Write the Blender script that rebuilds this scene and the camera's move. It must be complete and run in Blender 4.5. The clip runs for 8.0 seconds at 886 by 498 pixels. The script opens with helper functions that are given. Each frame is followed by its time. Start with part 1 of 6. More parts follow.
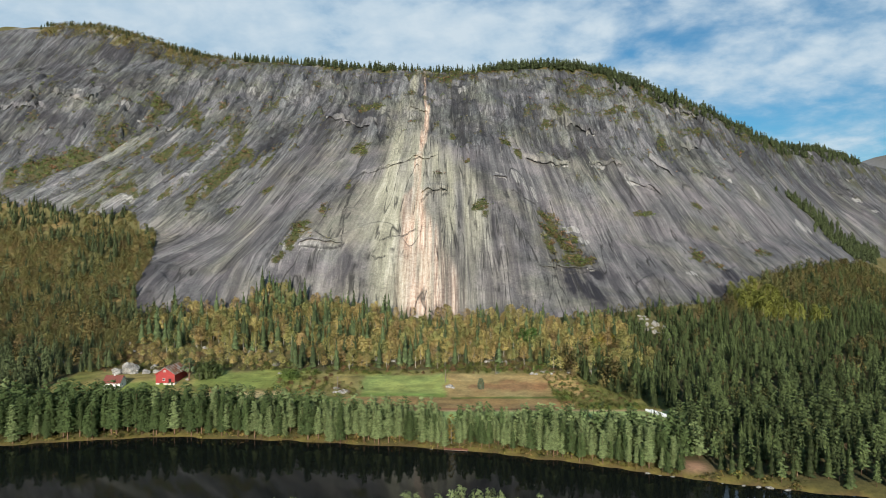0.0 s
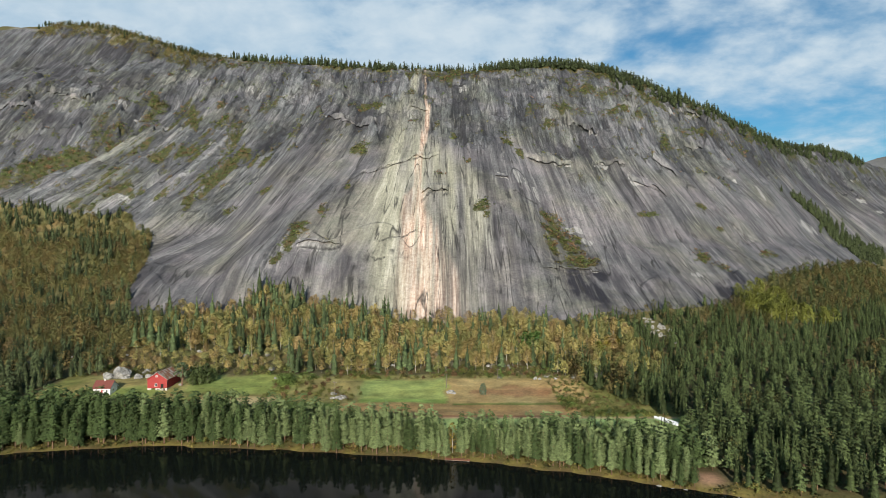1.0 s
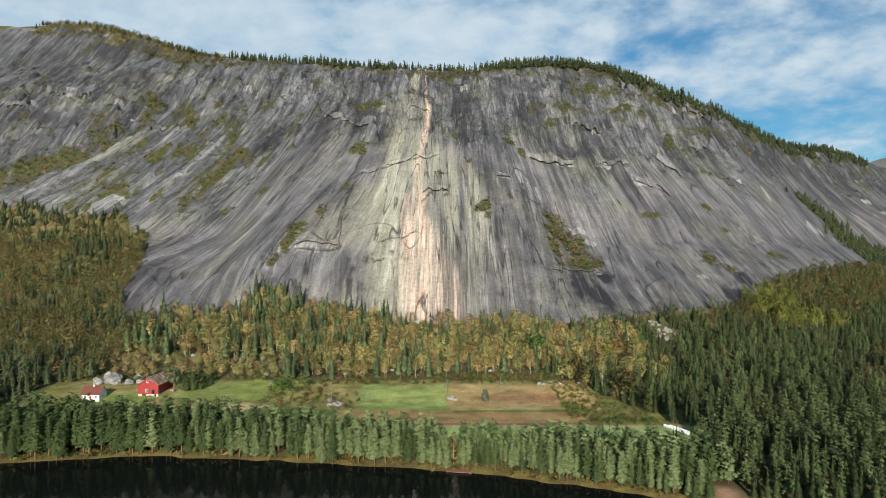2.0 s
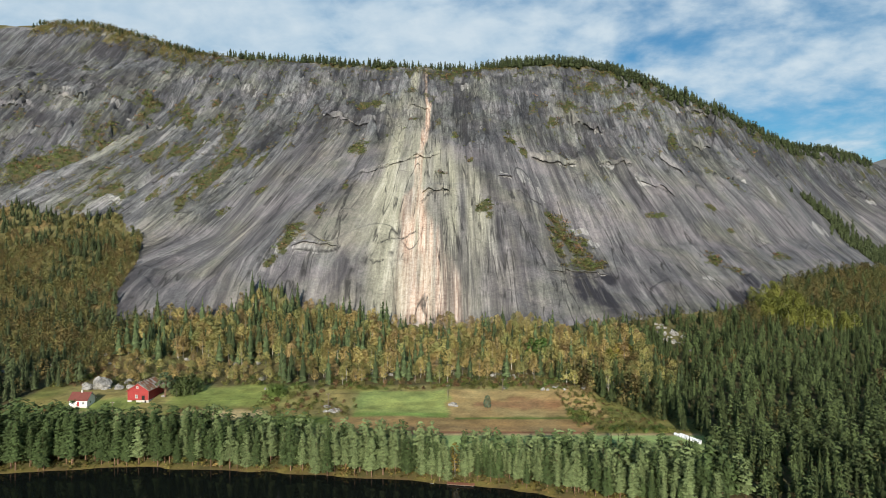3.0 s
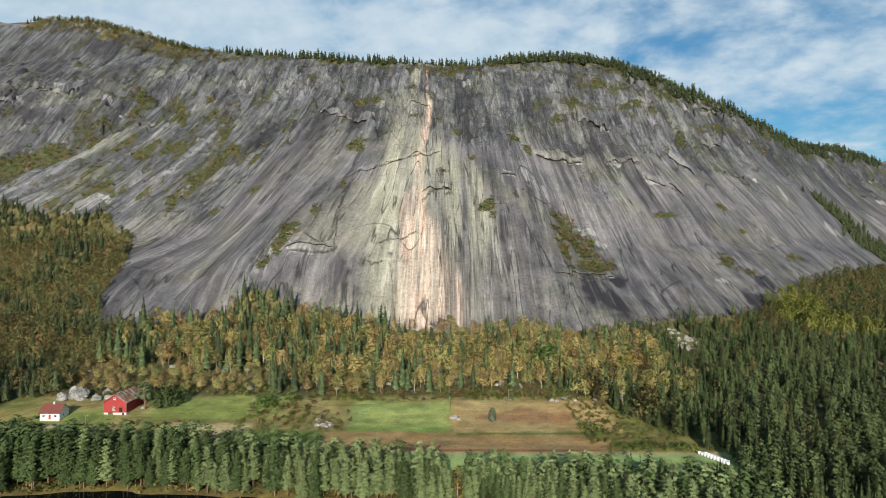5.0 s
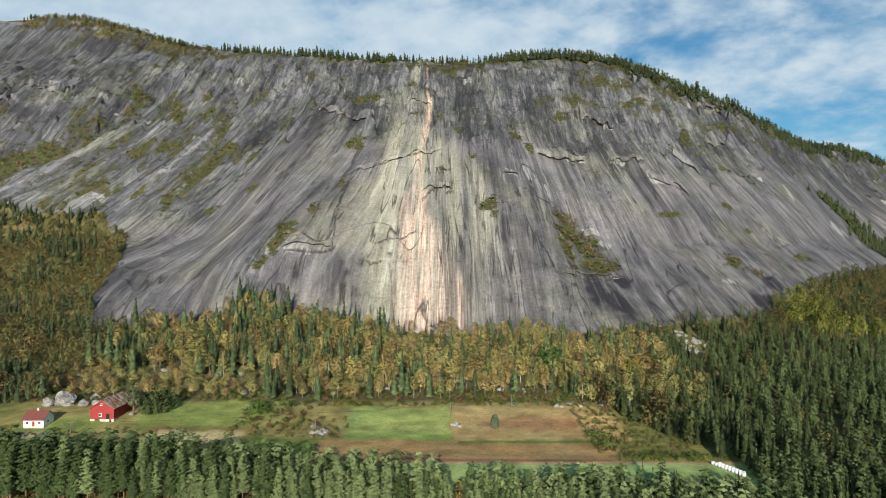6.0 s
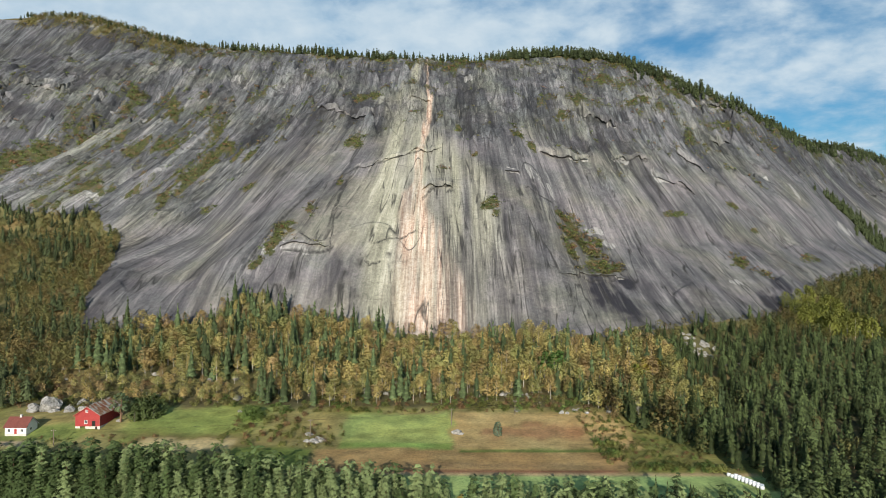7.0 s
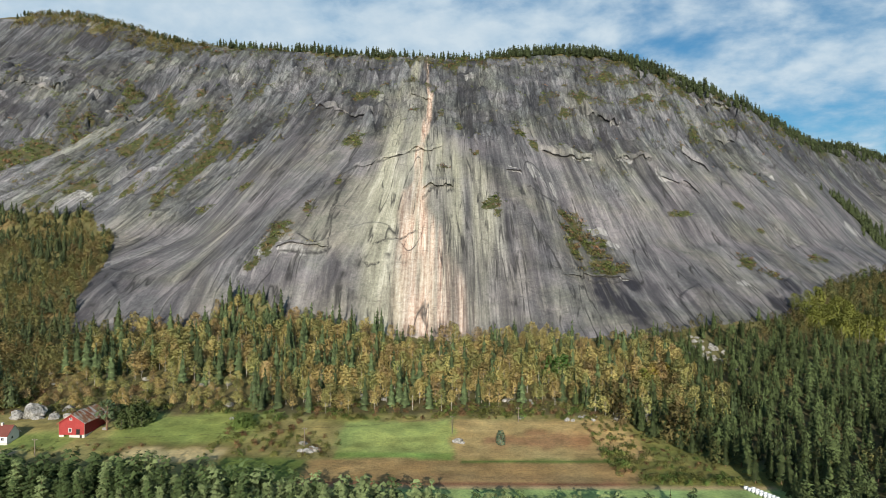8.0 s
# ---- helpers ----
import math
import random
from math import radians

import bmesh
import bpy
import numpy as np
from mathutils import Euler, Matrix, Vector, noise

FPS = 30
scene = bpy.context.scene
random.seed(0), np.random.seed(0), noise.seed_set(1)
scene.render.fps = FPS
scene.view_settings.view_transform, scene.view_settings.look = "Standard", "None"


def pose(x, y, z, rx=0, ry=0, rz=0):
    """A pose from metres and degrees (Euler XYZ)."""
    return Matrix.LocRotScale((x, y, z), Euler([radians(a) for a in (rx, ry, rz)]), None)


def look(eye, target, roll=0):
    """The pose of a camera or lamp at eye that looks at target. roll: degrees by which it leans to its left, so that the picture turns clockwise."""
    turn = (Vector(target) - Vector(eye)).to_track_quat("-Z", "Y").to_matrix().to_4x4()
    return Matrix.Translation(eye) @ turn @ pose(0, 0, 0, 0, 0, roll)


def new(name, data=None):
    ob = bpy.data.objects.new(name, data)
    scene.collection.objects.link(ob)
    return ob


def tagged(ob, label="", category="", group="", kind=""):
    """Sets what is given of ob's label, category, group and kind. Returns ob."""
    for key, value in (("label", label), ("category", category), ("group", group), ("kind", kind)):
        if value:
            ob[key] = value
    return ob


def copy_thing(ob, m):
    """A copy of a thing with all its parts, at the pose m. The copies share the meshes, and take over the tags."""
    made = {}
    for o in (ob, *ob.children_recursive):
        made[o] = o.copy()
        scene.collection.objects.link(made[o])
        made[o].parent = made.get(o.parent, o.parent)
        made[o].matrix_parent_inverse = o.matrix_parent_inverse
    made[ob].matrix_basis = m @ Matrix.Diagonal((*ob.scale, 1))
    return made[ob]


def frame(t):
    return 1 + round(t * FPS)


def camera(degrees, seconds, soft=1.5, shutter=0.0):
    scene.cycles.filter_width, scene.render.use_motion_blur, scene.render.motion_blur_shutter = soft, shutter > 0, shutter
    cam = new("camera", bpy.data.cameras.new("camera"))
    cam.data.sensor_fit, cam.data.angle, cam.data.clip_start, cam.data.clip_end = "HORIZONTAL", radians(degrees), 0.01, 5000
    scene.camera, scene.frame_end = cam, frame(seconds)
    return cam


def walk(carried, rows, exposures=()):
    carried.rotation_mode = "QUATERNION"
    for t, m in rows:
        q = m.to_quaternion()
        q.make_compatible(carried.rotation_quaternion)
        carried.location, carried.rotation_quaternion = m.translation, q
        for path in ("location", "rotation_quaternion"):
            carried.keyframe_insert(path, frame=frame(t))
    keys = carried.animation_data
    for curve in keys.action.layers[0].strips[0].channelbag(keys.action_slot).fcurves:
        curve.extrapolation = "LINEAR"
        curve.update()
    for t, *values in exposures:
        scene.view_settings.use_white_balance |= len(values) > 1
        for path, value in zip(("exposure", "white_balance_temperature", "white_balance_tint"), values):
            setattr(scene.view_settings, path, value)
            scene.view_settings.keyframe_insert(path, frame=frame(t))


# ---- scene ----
cam = camera(74.0, 8.0, soft=0.9)
EYE = 77.0
ROWS = [
    (0.0, 0.00, 0.00, 0.00, 0.000, 0.389, 0.045),
    (0.5, -0.05, 4.86, -0.01, 0.033, 0.446, 0.044),
    (1.0, -0.12, 9.90, 0.00, 0.062, 0.505, 0.045),
    (1.5, -0.19, 15.08, 0.01, 0.091, 0.571, 0.044),
    (3.0, -0.35, 30.76, 0.03, 0.155, 0.735, 0.036),
    (3.5, -0.42, 36.08, 0.05, 0.180, 0.774, 0.018),
    (4.0, -0.46, 41.46, 0.06, 0.206, 0.804, 0.004),
    (4.5, -0.54, 46.88, 0.06, 0.230, 0.827, -0.004),
    (6.0, -0.74, 63.16, 0.01, 0.289, 0.866, -0.020),
    (6.5, -0.80, 68.64, -0.01, 0.312, 0.876, -0.028),
    (7.0, -0.83, 74.12, -0.03, 0.339, 0.896, -0.032),
    (7.5, -0.83, 79.56, -0.04, 0.370, 0.928, -0.026),
    (8.0, -0.81, 85.00, -0.04, 0.394, 0.970, -0.018),
]
walk(cam, [(t, pose(x, y, EYE + z, 90 + pitch, roll, yaw)) for t, x, y, z, yaw, pitch, roll in ROWS])

# ---- world, sun, exposure ----
SUN_ELEVATION, SUN_SIDE = 19.4, 2.5     # degrees above the horizon; degrees from straight behind, towards -x
scene.view_settings.exposure = 0.25


def build_world():
    w = bpy.data.worlds.new("sky")
    scene.world = w
    w.use_nodes = True
    nt = w.node_tree
    nt.nodes.clear()
    N, L = nt.nodes.new, nt.links.new
    out, bg = N("ShaderNodeOutputWorld"), N("ShaderNodeBackground")
    sky = N("ShaderNodeTexSky")
    sky.sky_type, sky.sun_disc = "NISHITA", False
    sky.sun_elevation = radians(SUN_ELEVATION)
    sky.sun_rotation = radians(180 + SUN_SIDE)
    sky.air_density, sky.dust_density, sky.ozone_density = 1.0, 0.6, 2.5
    tc, sep = N("ShaderNodeTexCoord"), N("ShaderNodeSeparateXYZ")
    L(tc.outputs["Generated"], sep.inputs[0])

    def m(op, a, b=None, clamp=False):
        n = N("ShaderNodeMath")
        n.operation, n.use_clamp = op, clamp
        for i, v in enumerate((a, b)):
            if v is None:
                continue
            if isinstance(v, (int, float)):
                n.inputs[i].default_value = v
            else:
                L(v, n.inputs[i])
        return n.outputs[0]
    # the cloud sheet: directions laid out on a flat layer overhead
    h = m("ADD", m("MAXIMUM", sep.outputs[2], 0.0), 0.34)
    comb = N("ShaderNodeCombineXYZ")
    L(m("DIVIDE", sep.outputs[0], h), comb.inputs[0])
    L(m("DIVIDE", sep.outputs[1], h), comb.inputs[1])

    def cloud(scale, detail, rough, offset, stretch=(1, 1, 1), dist=0.6):
        mp, n = N("ShaderNodeMapping"), N("ShaderNodeTexNoise")
        mp.inputs["Location"].default_value, mp.inputs["Scale"].default_value = offset, stretch
        mp.inputs["Rotation"].default_value = (0, 0, radians(24))
        L(comb.outputs[0], mp.inputs[0])
        L(mp.outputs[0], n.inputs["Vector"])
        n.inputs["Scale"].default_value, n.inputs["Detail"].default_value = scale, detail
        n.inputs["Roughness"].default_value, n.inputs["Distortion"].default_value = rough, dist
        return n.outputs["Fac"]
    big = cloud(0.8, 3, 0.5, (3.1, 1.7, 0), (1, 1.1, 1), 0.3)
    mid = cloud(3.4, 6, 0.55, (0.4, 5.2, 0), (1.0, 1.15, 1), 0.25)
    fine = cloud(12.0, 5, 0.55, (2.0, 0.3, 0), (1.0, 1.2, 1), 0.2)
    # thicker to the west, thinning out to the east
    lean = m("MULTIPLY", sep.outputs[0], -0.20)
    d = m("ADD", m("ADD", m("MULTIPLY", big, 0.55), m("MULTIPLY", mid, 0.75)), m("MULTIPLY", fine, 0.22))
    d = m("ADD", d, lean)
    d = m("SUBTRACT", d, m("MULTIPLY", m("MAXIMUM", m("SUBTRACT", sep.outputs[2], 0.42), 0.0), 0.9))
    d = m("ADD", d, 0.095)
    cover = N("ShaderNodeMapRange")
    cover.interpolation_type = "SMOOTHSTEP"
    cover.inputs["From Min"].default_value, cover.inputs["From Max"].default_value = 0.56, 0.86
    L(d, cover.inputs["Value"])
    tone = N("ShaderNodeMixRGB")
    tone.inputs[1].default_value, tone.inputs[2].default_value = (5.0, 7.0, 8.8, 1), (8.0, 9.3, 10.2, 1)
    shade = N("ShaderNodeMapRange")
    shade.inputs["From Min"].default_value, shade.inputs["From Max"].default_value = 0.38, 0.62
    L(m("ADD", m("MULTIPLY", mid, 0.6), m("MULTIPLY", fine, 0.4)), shade.inputs["Value"])
    L(shade.outputs[0], tone.inputs[0])
    mix = N("ShaderNodeMixRGB")
    L(m("MULTIPLY", cover.outputs[0], 0.92), mix.inputs[0])
    deep = N("ShaderNodeMixRGB")
    deep.blend_type = "MULTIPLY"
    deep.inputs[0].default_value, deep.inputs[2].default_value = 1.0, (0.58, 1.14, 1.30, 1)
    L(sky.outputs[0], deep.inputs[1])
    L(deep.outputs[0], mix.inputs[1])
    L(tone.outputs[0], mix.inputs[2])
    L(mix.outputs[0], bg.inputs["Color"])
    bg.inputs["Strength"].default_value = 0.068
    L(bg.outputs[0], out.inputs[0])


build_world()
sun_data = bpy.data.lights.new("sun", "SUN")
sun_data.energy, sun_data.angle, sun_data.color = 5.0, radians(0.5), (1.0, 0.93, 0.82)
sun = new("sun", sun_data)
_a, _e = radians(SUN_SIDE), radians(SUN_ELEVATION)
sun.matrix_world = look((-math.sin(_a) * 300, -math.cos(_a) * 300, 300 * math.tan(_e)), (0, 0, 0))

# ---- numeric helpers ----


def hash2(ix, iy, seed):
    n = (ix.astype(np.int64) * 374761393 + iy.astype(np.int64) * 668265263 + seed * 1442695041) & 0x7FFFFFFF
    n = ((n ^ (n >> 13)) * 1274126177) & 0x7FFFFFFF
    n = ((n ^ (n >> 11)) * 2246822519) & 0x7FFFFFFF
    return ((n ^ (n >> 15)) & 0xFFFFF) / float(0xFFFFF)


def vnoise(x, y, seed=0):
    """Smooth value noise, -1 to 1."""
    x, y = np.asarray(x, float), np.asarray(y, float)
    ix, iy = np.floor(x), np.floor(y)
    fx, fy = x - ix, y - iy
    fx, fy = fx * fx * fx * (fx * (fx * 6 - 15) + 10), fy * fy * fy * (fy * (fy * 6 - 15) + 10)
    a, b = hash2(ix, iy, seed), hash2(ix + 1, iy, seed)
    c, d = hash2(ix, iy + 1, seed), hash2(ix + 1, iy + 1, seed)
    return 2 * (a + (b - a) * fx + (c - a) * fy + (a - b - c + d) * fx * fy) - 1


def fbm(x, y, octaves=4, seed=0, gain=0.5):
    total, amp, norm = 0.0, 1.0, 0.0
    for o in range(octaves):
        total = total + amp * vnoise(x * 2 ** o + 17.3 * o, y * 2 ** o - 9.1 * o, seed + o)
        norm, amp = norm + amp, amp * gain
    return total / norm


def step(a, b, x):
    t = np.clip((np.asarray(x, float) - a) / (b - a), 0, 1)
    return t * t * (3 - 2 * t)


def mesh_from(name, v, f, mats, attrs=(), smooth=False, mat_index=None, normals=None):
    """A mesh from arrays: v (n, 3), f (m, 3 or 4), attrs of (name, type, array)."""
    me = bpy.data.meshes.new(name)
    v, f = np.ascontiguousarray(v, np.float32), np.ascontiguousarray(f, np.int32)
    k = f.shape[1]
    me.vertices.add(len(v))
    me.vertices.foreach_set("co", v.ravel())
    me.loops.add(f.size)
    me.loops.foreach_set("vertex_index", f.ravel())
    me.polygons.add(len(f))
    me.polygons.foreach_set("loop_start", np.arange(0, f.size, k, dtype=np.int32))
    if mat_index is not None:
        me.polygons.foreach_set("material_index", np.ascontiguousarray(mat_index, np.int32))
    me.update(calc_edges=True)
    me.polygons.foreach_set("use_smooth", np.full(len(f), smooth))
    for n, kind, data in attrs:
        a = me.attributes.new(n, kind, "POINT")
        key = {"FLOAT_COLOR": "color", "FLOAT_VECTOR": "vector", "FLOAT": "value"}[kind]
        a.data.foreach_set(key, np.ascontiguousarray(data, np.float32).ravel())
    if normals is not None:
        nn = normals / np.maximum(np.linalg.norm(normals, axis=1, keepdims=True), 1e-9)
        me.normals_split_custom_set_from_vertices(nn.astype(np.float32))
    for m in mats if isinstance(mats, (list, tuple)) else [mats]:
        me.materials.append(m)
    return me


def part(name, bm, material, parent=None, label=""):
    me = bpy.data.meshes.new(name)
    bm.to_mesh(me)
    bm.free()
    me.materials.append(material)
    ob = new(name, me)
    ob.parent = parent
    if label:
        ob["label"] = label
    return ob


# ---- materials ----


class Mat:
    """A node material with short calls."""

    def __init__(self, name, rough=0.8, spec=0.3, metal=0.0):
        self.m = bpy.data.materials.new(name)
        self.m.use_nodes = True
        self.nt = self.m.node_tree
        self.b = self.nt.nodes["Principled BSDF"]
        self.b.inputs["Roughness"].default_value = rough
        self.b.inputs["Specular IOR Level"].default_value = spec
        self.b.inputs["Metallic"].default_value = metal

    def n(self, kind, **inputs):
        node = self.nt.nodes.new(kind)
        for k, v in inputs.items():
            self.put(node.inputs[k.replace("_", " ")], v)
        return node

    def put(self, socket, v):
        if isinstance(v, bpy.types.NodeSocket):
            self.nt.links.new(v, socket)
        else:
            socket.default_value = v

    def pos(self, scale=(1, 1, 1), rot=(0, 0, 0)):
        mp = self.n("ShaderNodeMapping", Vector=self.n("ShaderNodeNewGeometry").outputs["Position"], Scale=scale, Rotation=rot)
        return mp.outputs[0]

    def obj(self, scale=(1, 1, 1)):
        return self.n("ShaderNodeMapping", Vector=self.n("ShaderNodeTexCoord").outputs["Object"], Scale=scale).outputs[0]

    def attr(self, name, out="Vector"):
        a = self.nt.nodes.new("ShaderNodeAttribute")
        a.attribute_name = name
        return a.outputs[out]

    def mapped(self, vec, scale):
        return self.n("ShaderNodeMapping", Vector=vec, Scale=scale).outputs[0]

    def noise(self, vec, scale=1.0, detail=4.0, rough=0.55, dist=0.0):
        return self.n("ShaderNodeTexNoise", Vector=vec, Scale=scale, Detail=detail, Roughness=rough, Distortion=dist).outputs["Fac"]

    def remap(self, v, a, b, c=0.0, d=1.0):
        n = self.n("ShaderNodeMapRange")
        for i, x in enumerate((v, a, b, c, d)):
            self.put(n.inputs[i], x)
        return n.outputs[0]

    def math(self, op, a, b=0.0, clamp=False):
        n = self.nt.nodes.new("ShaderNodeMath")
        n.operation, n.use_clamp = op, clamp
        self.put(n.inputs[0], a)
        self.put(n.inputs[1], b)
        return n.outputs[0]

    def mix(self, fac, a, b, mode="MIX"):
        n = self.nt.nodes.new("ShaderNodeMixRGB")
        n.blend_type = mode
        for s, v in zip(n.inputs, (fac, a, b)):
            self.put(s, (*v, 1) if isinstance(v, tuple) and len(v) == 3 else v)
        return n.outputs[0]

    def ramp(self, v, stops):
        n = self.nt.nodes.new("ShaderNodeValToRGB")
        els = n.color_ramp.elements
        while len(els) < len(stops):
            els.new(0.5)
        for e, (p, c) in zip(els, stops):
            e.position, e.color = p, (*c, 1) if len(c) == 3 else c
        self.put(n.inputs[0], v)
        return n.outputs[0]

    def colour(self, v):
        self.put(self.b.inputs["Base Color"], (*v, 1) if isinstance(v, tuple) and len(v) == 3 else v)
        return self

    def bump(self, v, strength=0.5, distance=0.1):
        self.put(self.b.inputs["Normal"], self.n("ShaderNodeBump", Strength=strength, Distance=distance, Height=v).outputs[0])
        return self


def plain(name, base, rough=0.7, var=0.25, scale=1.5, bump=0.2, metal=0.0, spec=0.3):
    m = Mat(name, rough, spec, metal)
    g = m.noise(m.obj(), scale, 6)
    big = m.noise(m.obj(), scale * 0.17, 3)
    k = m.math("ADD", m.math("MULTIPLY", g, 0.6), m.math("MULTIPLY", big, 0.4))
    lo, hi = tuple(c * (1 - var) for c in base), tuple(min(1, c * (1 + var)) for c in base)
    m.colour(m.ramp(k, [(0.3, lo), (0.7, hi)]))
    m.bump(g, bump, 0.02)
    return m.m


def rock_material():
    m = Mat("granite_cliff", 0.72, 0.25)
    flow, mask, mask2 = m.attr("flow"), m.attr("mask"), m.attr("mask_two")
    bent = m.n("ShaderNodeVectorMath", Vector=flow)
    bent.operation = "ADD"
    wobble = m.n("ShaderNodeTexNoise", Vector=m.pos(), Scale=1 / 30, Detail=3.0)
    wv = m.n("ShaderNodeVectorMath", Vector=wobble.outputs["Color"])
    wv.operation = "SCALE"
    wv.inputs["Scale"].default_value = 1.1
    m.put(bent.inputs[1], wv.outputs[0])
    flow = bent.outputs[0]
    s1 = m.noise(m.mapped(flow, (1 / 24, 1 / 260, 0)), 1, 3, 0.5, 0.2)
    s2 = m.noise(m.mapped(flow, (1 / 6.0, 1 / 110, 0)), 1, 4, 0.55, 0.3)
    s3 = m.noise(m.mapped(flow, (1 / 1.7, 1 / 48, 0)), 1, 4, 0.62, 0.2)
    blotch = m.noise(m.pos(), 1 / 34, 6, 0.6)
    grain = m.noise(m.pos(), 1 / 2.6, 8, 0.68)
    sep, sep2 = m.nt.nodes.new("ShaderNodeSeparateXYZ"), m.nt.nodes.new("ShaderNodeSeparateXYZ")
    m.put(sep.inputs[0], mask)
    m.put(sep2.inputs[0], mask2)
    band, moss, scar = sep.outputs
    wet, rust, crack = sep2.outputs
    broken = m.attr("broken", "Fac")
    tone = m.attr("tone", "Fac")
    # jointing: facets with their own tone, and thin seams between them
    joints = []
    for scale, thin in (((1 / 4.6, 1 / 26.0, 0), 0.035), ((1 / 2.0, 1 / 8.0, 3), 0.05)):
        facet = m.n("ShaderNodeTexVoronoi", Vector=m.mapped(flow, scale), Scale=1.0)
        edge = m.n("ShaderNodeTexVoronoi", Vector=m.mapped(flow, scale), Scale=1.0)
        edge.feature = "DISTANCE_TO_EDGE"
        sepf = m.nt.nodes.new("ShaderNodeSeparateXYZ")
        m.put(sepf.inputs[0], facet.outputs["Color"])
        joints.append((sepf.outputs[0], m.remap(edge.outputs["Distance"], 0.0, thin, 1.0, 0.0)))
    split_here = m.math("MULTIPLY", m.remap(broken, 0.25, 0.75), m.remap(m.noise(m.pos(), 1 / 18, 4), 0.40, 0.56), True)
    joint = m.math("MULTIPLY", m.math("MAXIMUM", joints[0][1], m.math("MULTIPLY", joints[1][1], 0.6)), split_here, True)
    seam_n = m.noise(m.mapped(flow, (1 / 11.0, 1 / 150.0, 0)), 1, 3, 0.5, 0.5)
    seam = m.remap(m.math("ABSOLUTE", m.math("SUBTRACT", seam_n, 0.5)), 0.0, 0.026, 1.0, 0.0)
    seam = m.math("MULTIPLY", seam, m.remap(m.noise(m.pos(), 1 / 22, 3), 0.41, 0.55), True)
    groove_n = m.noise(m.mapped(flow, (1 / 5.5, 1 / 70.0, 7)), 1, 3, 0.55, 0.4)
    groove = m.remap(m.math("ABSOLUTE", m.math("SUBTRACT", groove_n, 0.5)), 0.0, 0.030, 1.0, 0.0)
    groove = m.math("MULTIPLY", groove, m.math("MULTIPLY", m.remap(broken, 0.35, 0.85), m.remap(m.noise(m.pos(), 1 / 15, 3), 0.40, 0.52)), True)
    seam = m.math("MAXIMUM", seam, groove)
    shelf_n = m.noise(m.mapped(flow, (1 / 60.0, 1 / 15.0, 0)), 1, 4, 0.6, 1.2)
    shelf = m.remap(m.math("ABSOLUTE", m.math("SUBTRACT", shelf_n, 0.5)), 0.0, 0.013, 1.0, 0.0)
    shelf = m.math("MULTIPLY", shelf, m.math("MULTIPLY", m.remap(m.noise(m.pos(), 1 / 26, 3), 0.48, 0.60), m.math("ADD", broken, 0.3)), True)
    k = m.math("ADD", m.math("ADD", m.math("MULTIPLY", s1, 0.32), m.math("MULTIPLY", s2, 0.26)),
               m.math("ADD", m.math("MULTIPLY", s3, 0.12), m.math("MULTIPLY", blotch, 0.30)))
    k = m.math("ADD", k, m.math("MULTIPLY", m.math("SUBTRACT", grain, 0.5), 0.22))
    k = m.math("ADD", k, m.math("MULTIPLY", m.math("SUBTRACT", tone, 0.5), 0.16))
    for (shade_, _), amount in zip(joints, (0.13, 0.09)):
        k = m.math("ADD", k, m.math("MULTIPLY", m.math("SUBTRACT", shade_, 0.5), m.math("MULTIPLY", split_here, amount)))
    grey = m.ramp(k, [(0.37, (0.034, 0.035, 0.040)), (0.44, (0.082, 0.084, 0.090)), (0.50, (0.130, 0.133, 0.137)),
                      (0.56, (0.190, 0.194, 0.194)), (0.66, (0.31, 0.315, 0.305))])
    grey = m.mix(m.remap(broken, 0.35, 0.9, 0.0, 0.8), grey, (0.80, 0.82, 0.83), "MULTIPLY")
    grey = m.mix(m.remap(broken, 0.15, 0.6, 1.0, 0.0), grey, (1.04, 1.0, 0.98), "MULTIPLY")
    drip_n = m.noise(m.mapped(flow, (1 / 3.4, 1 / 130, 0)), 1, 3, 0.6, 0.1)
    where = m.noise(m.mapped(flow, (1 / 30, 1 / 70, 0)), 1, 3, 0.6)
    drip = m.math("MULTIPLY", m.remap(drip_n, 0.53, 0.60), m.remap(where, 0.44, 0.60), True)
    grey = m.mix(m.math("MULTIPLY", drip, 0.48), grey, (0.055, 0.052, 0.056))
    pale_n = m.noise(m.mapped(flow, (1 / 2.6, 1 / 170, 3)), 1, 3, 0.6, 0.1)
    pale = m.math("MULTIPLY", m.remap(pale_n, 0.56, 0.63), m.remap(where, 0.56, 0.42), True)
    grey = m.mix(m.math("MULTIPLY", pale, 0.40), grey, (0.36, 0.35, 0.33))
    purple = m.mix(m.remap(blotch, 0.42, 0.60), grey, (0.97, 0.91, 0.95), "MULTIPLY")
    olive = m.mix(m.remap(m.noise(m.pos(), 1 / 70, 4), 0.46, 0.62), purple, (1.02, 1.03, 0.86), "MULTIPLY")
    tan = m.ramp(m.math("ADD", m.math("MULTIPLY", s2, 0.35), m.math("ADD", m.math("MULTIPLY", s3, 0.4), m.math("MULTIPLY", grain, 0.25))),
                 [(0.38, (0.17, 0.165, 0.125)), (0.49, (0.31, 0.30, 0.225)), (0.60, (0.47, 0.45, 0.36))])
    c = m.mix(band, olive, tan)
    pink = m.ramp(m.math("ADD", m.math("MULTIPLY", s3, 0.65), m.math("MULTIPLY", grain, 0.35)),
                  [(0.38, (0.30, 0.17, 0.12)), (0.5, (0.53, 0.40, 0.31)), (0.62, (0.68, 0.58, 0.49))])
    c = m.mix(rust, c, pink)
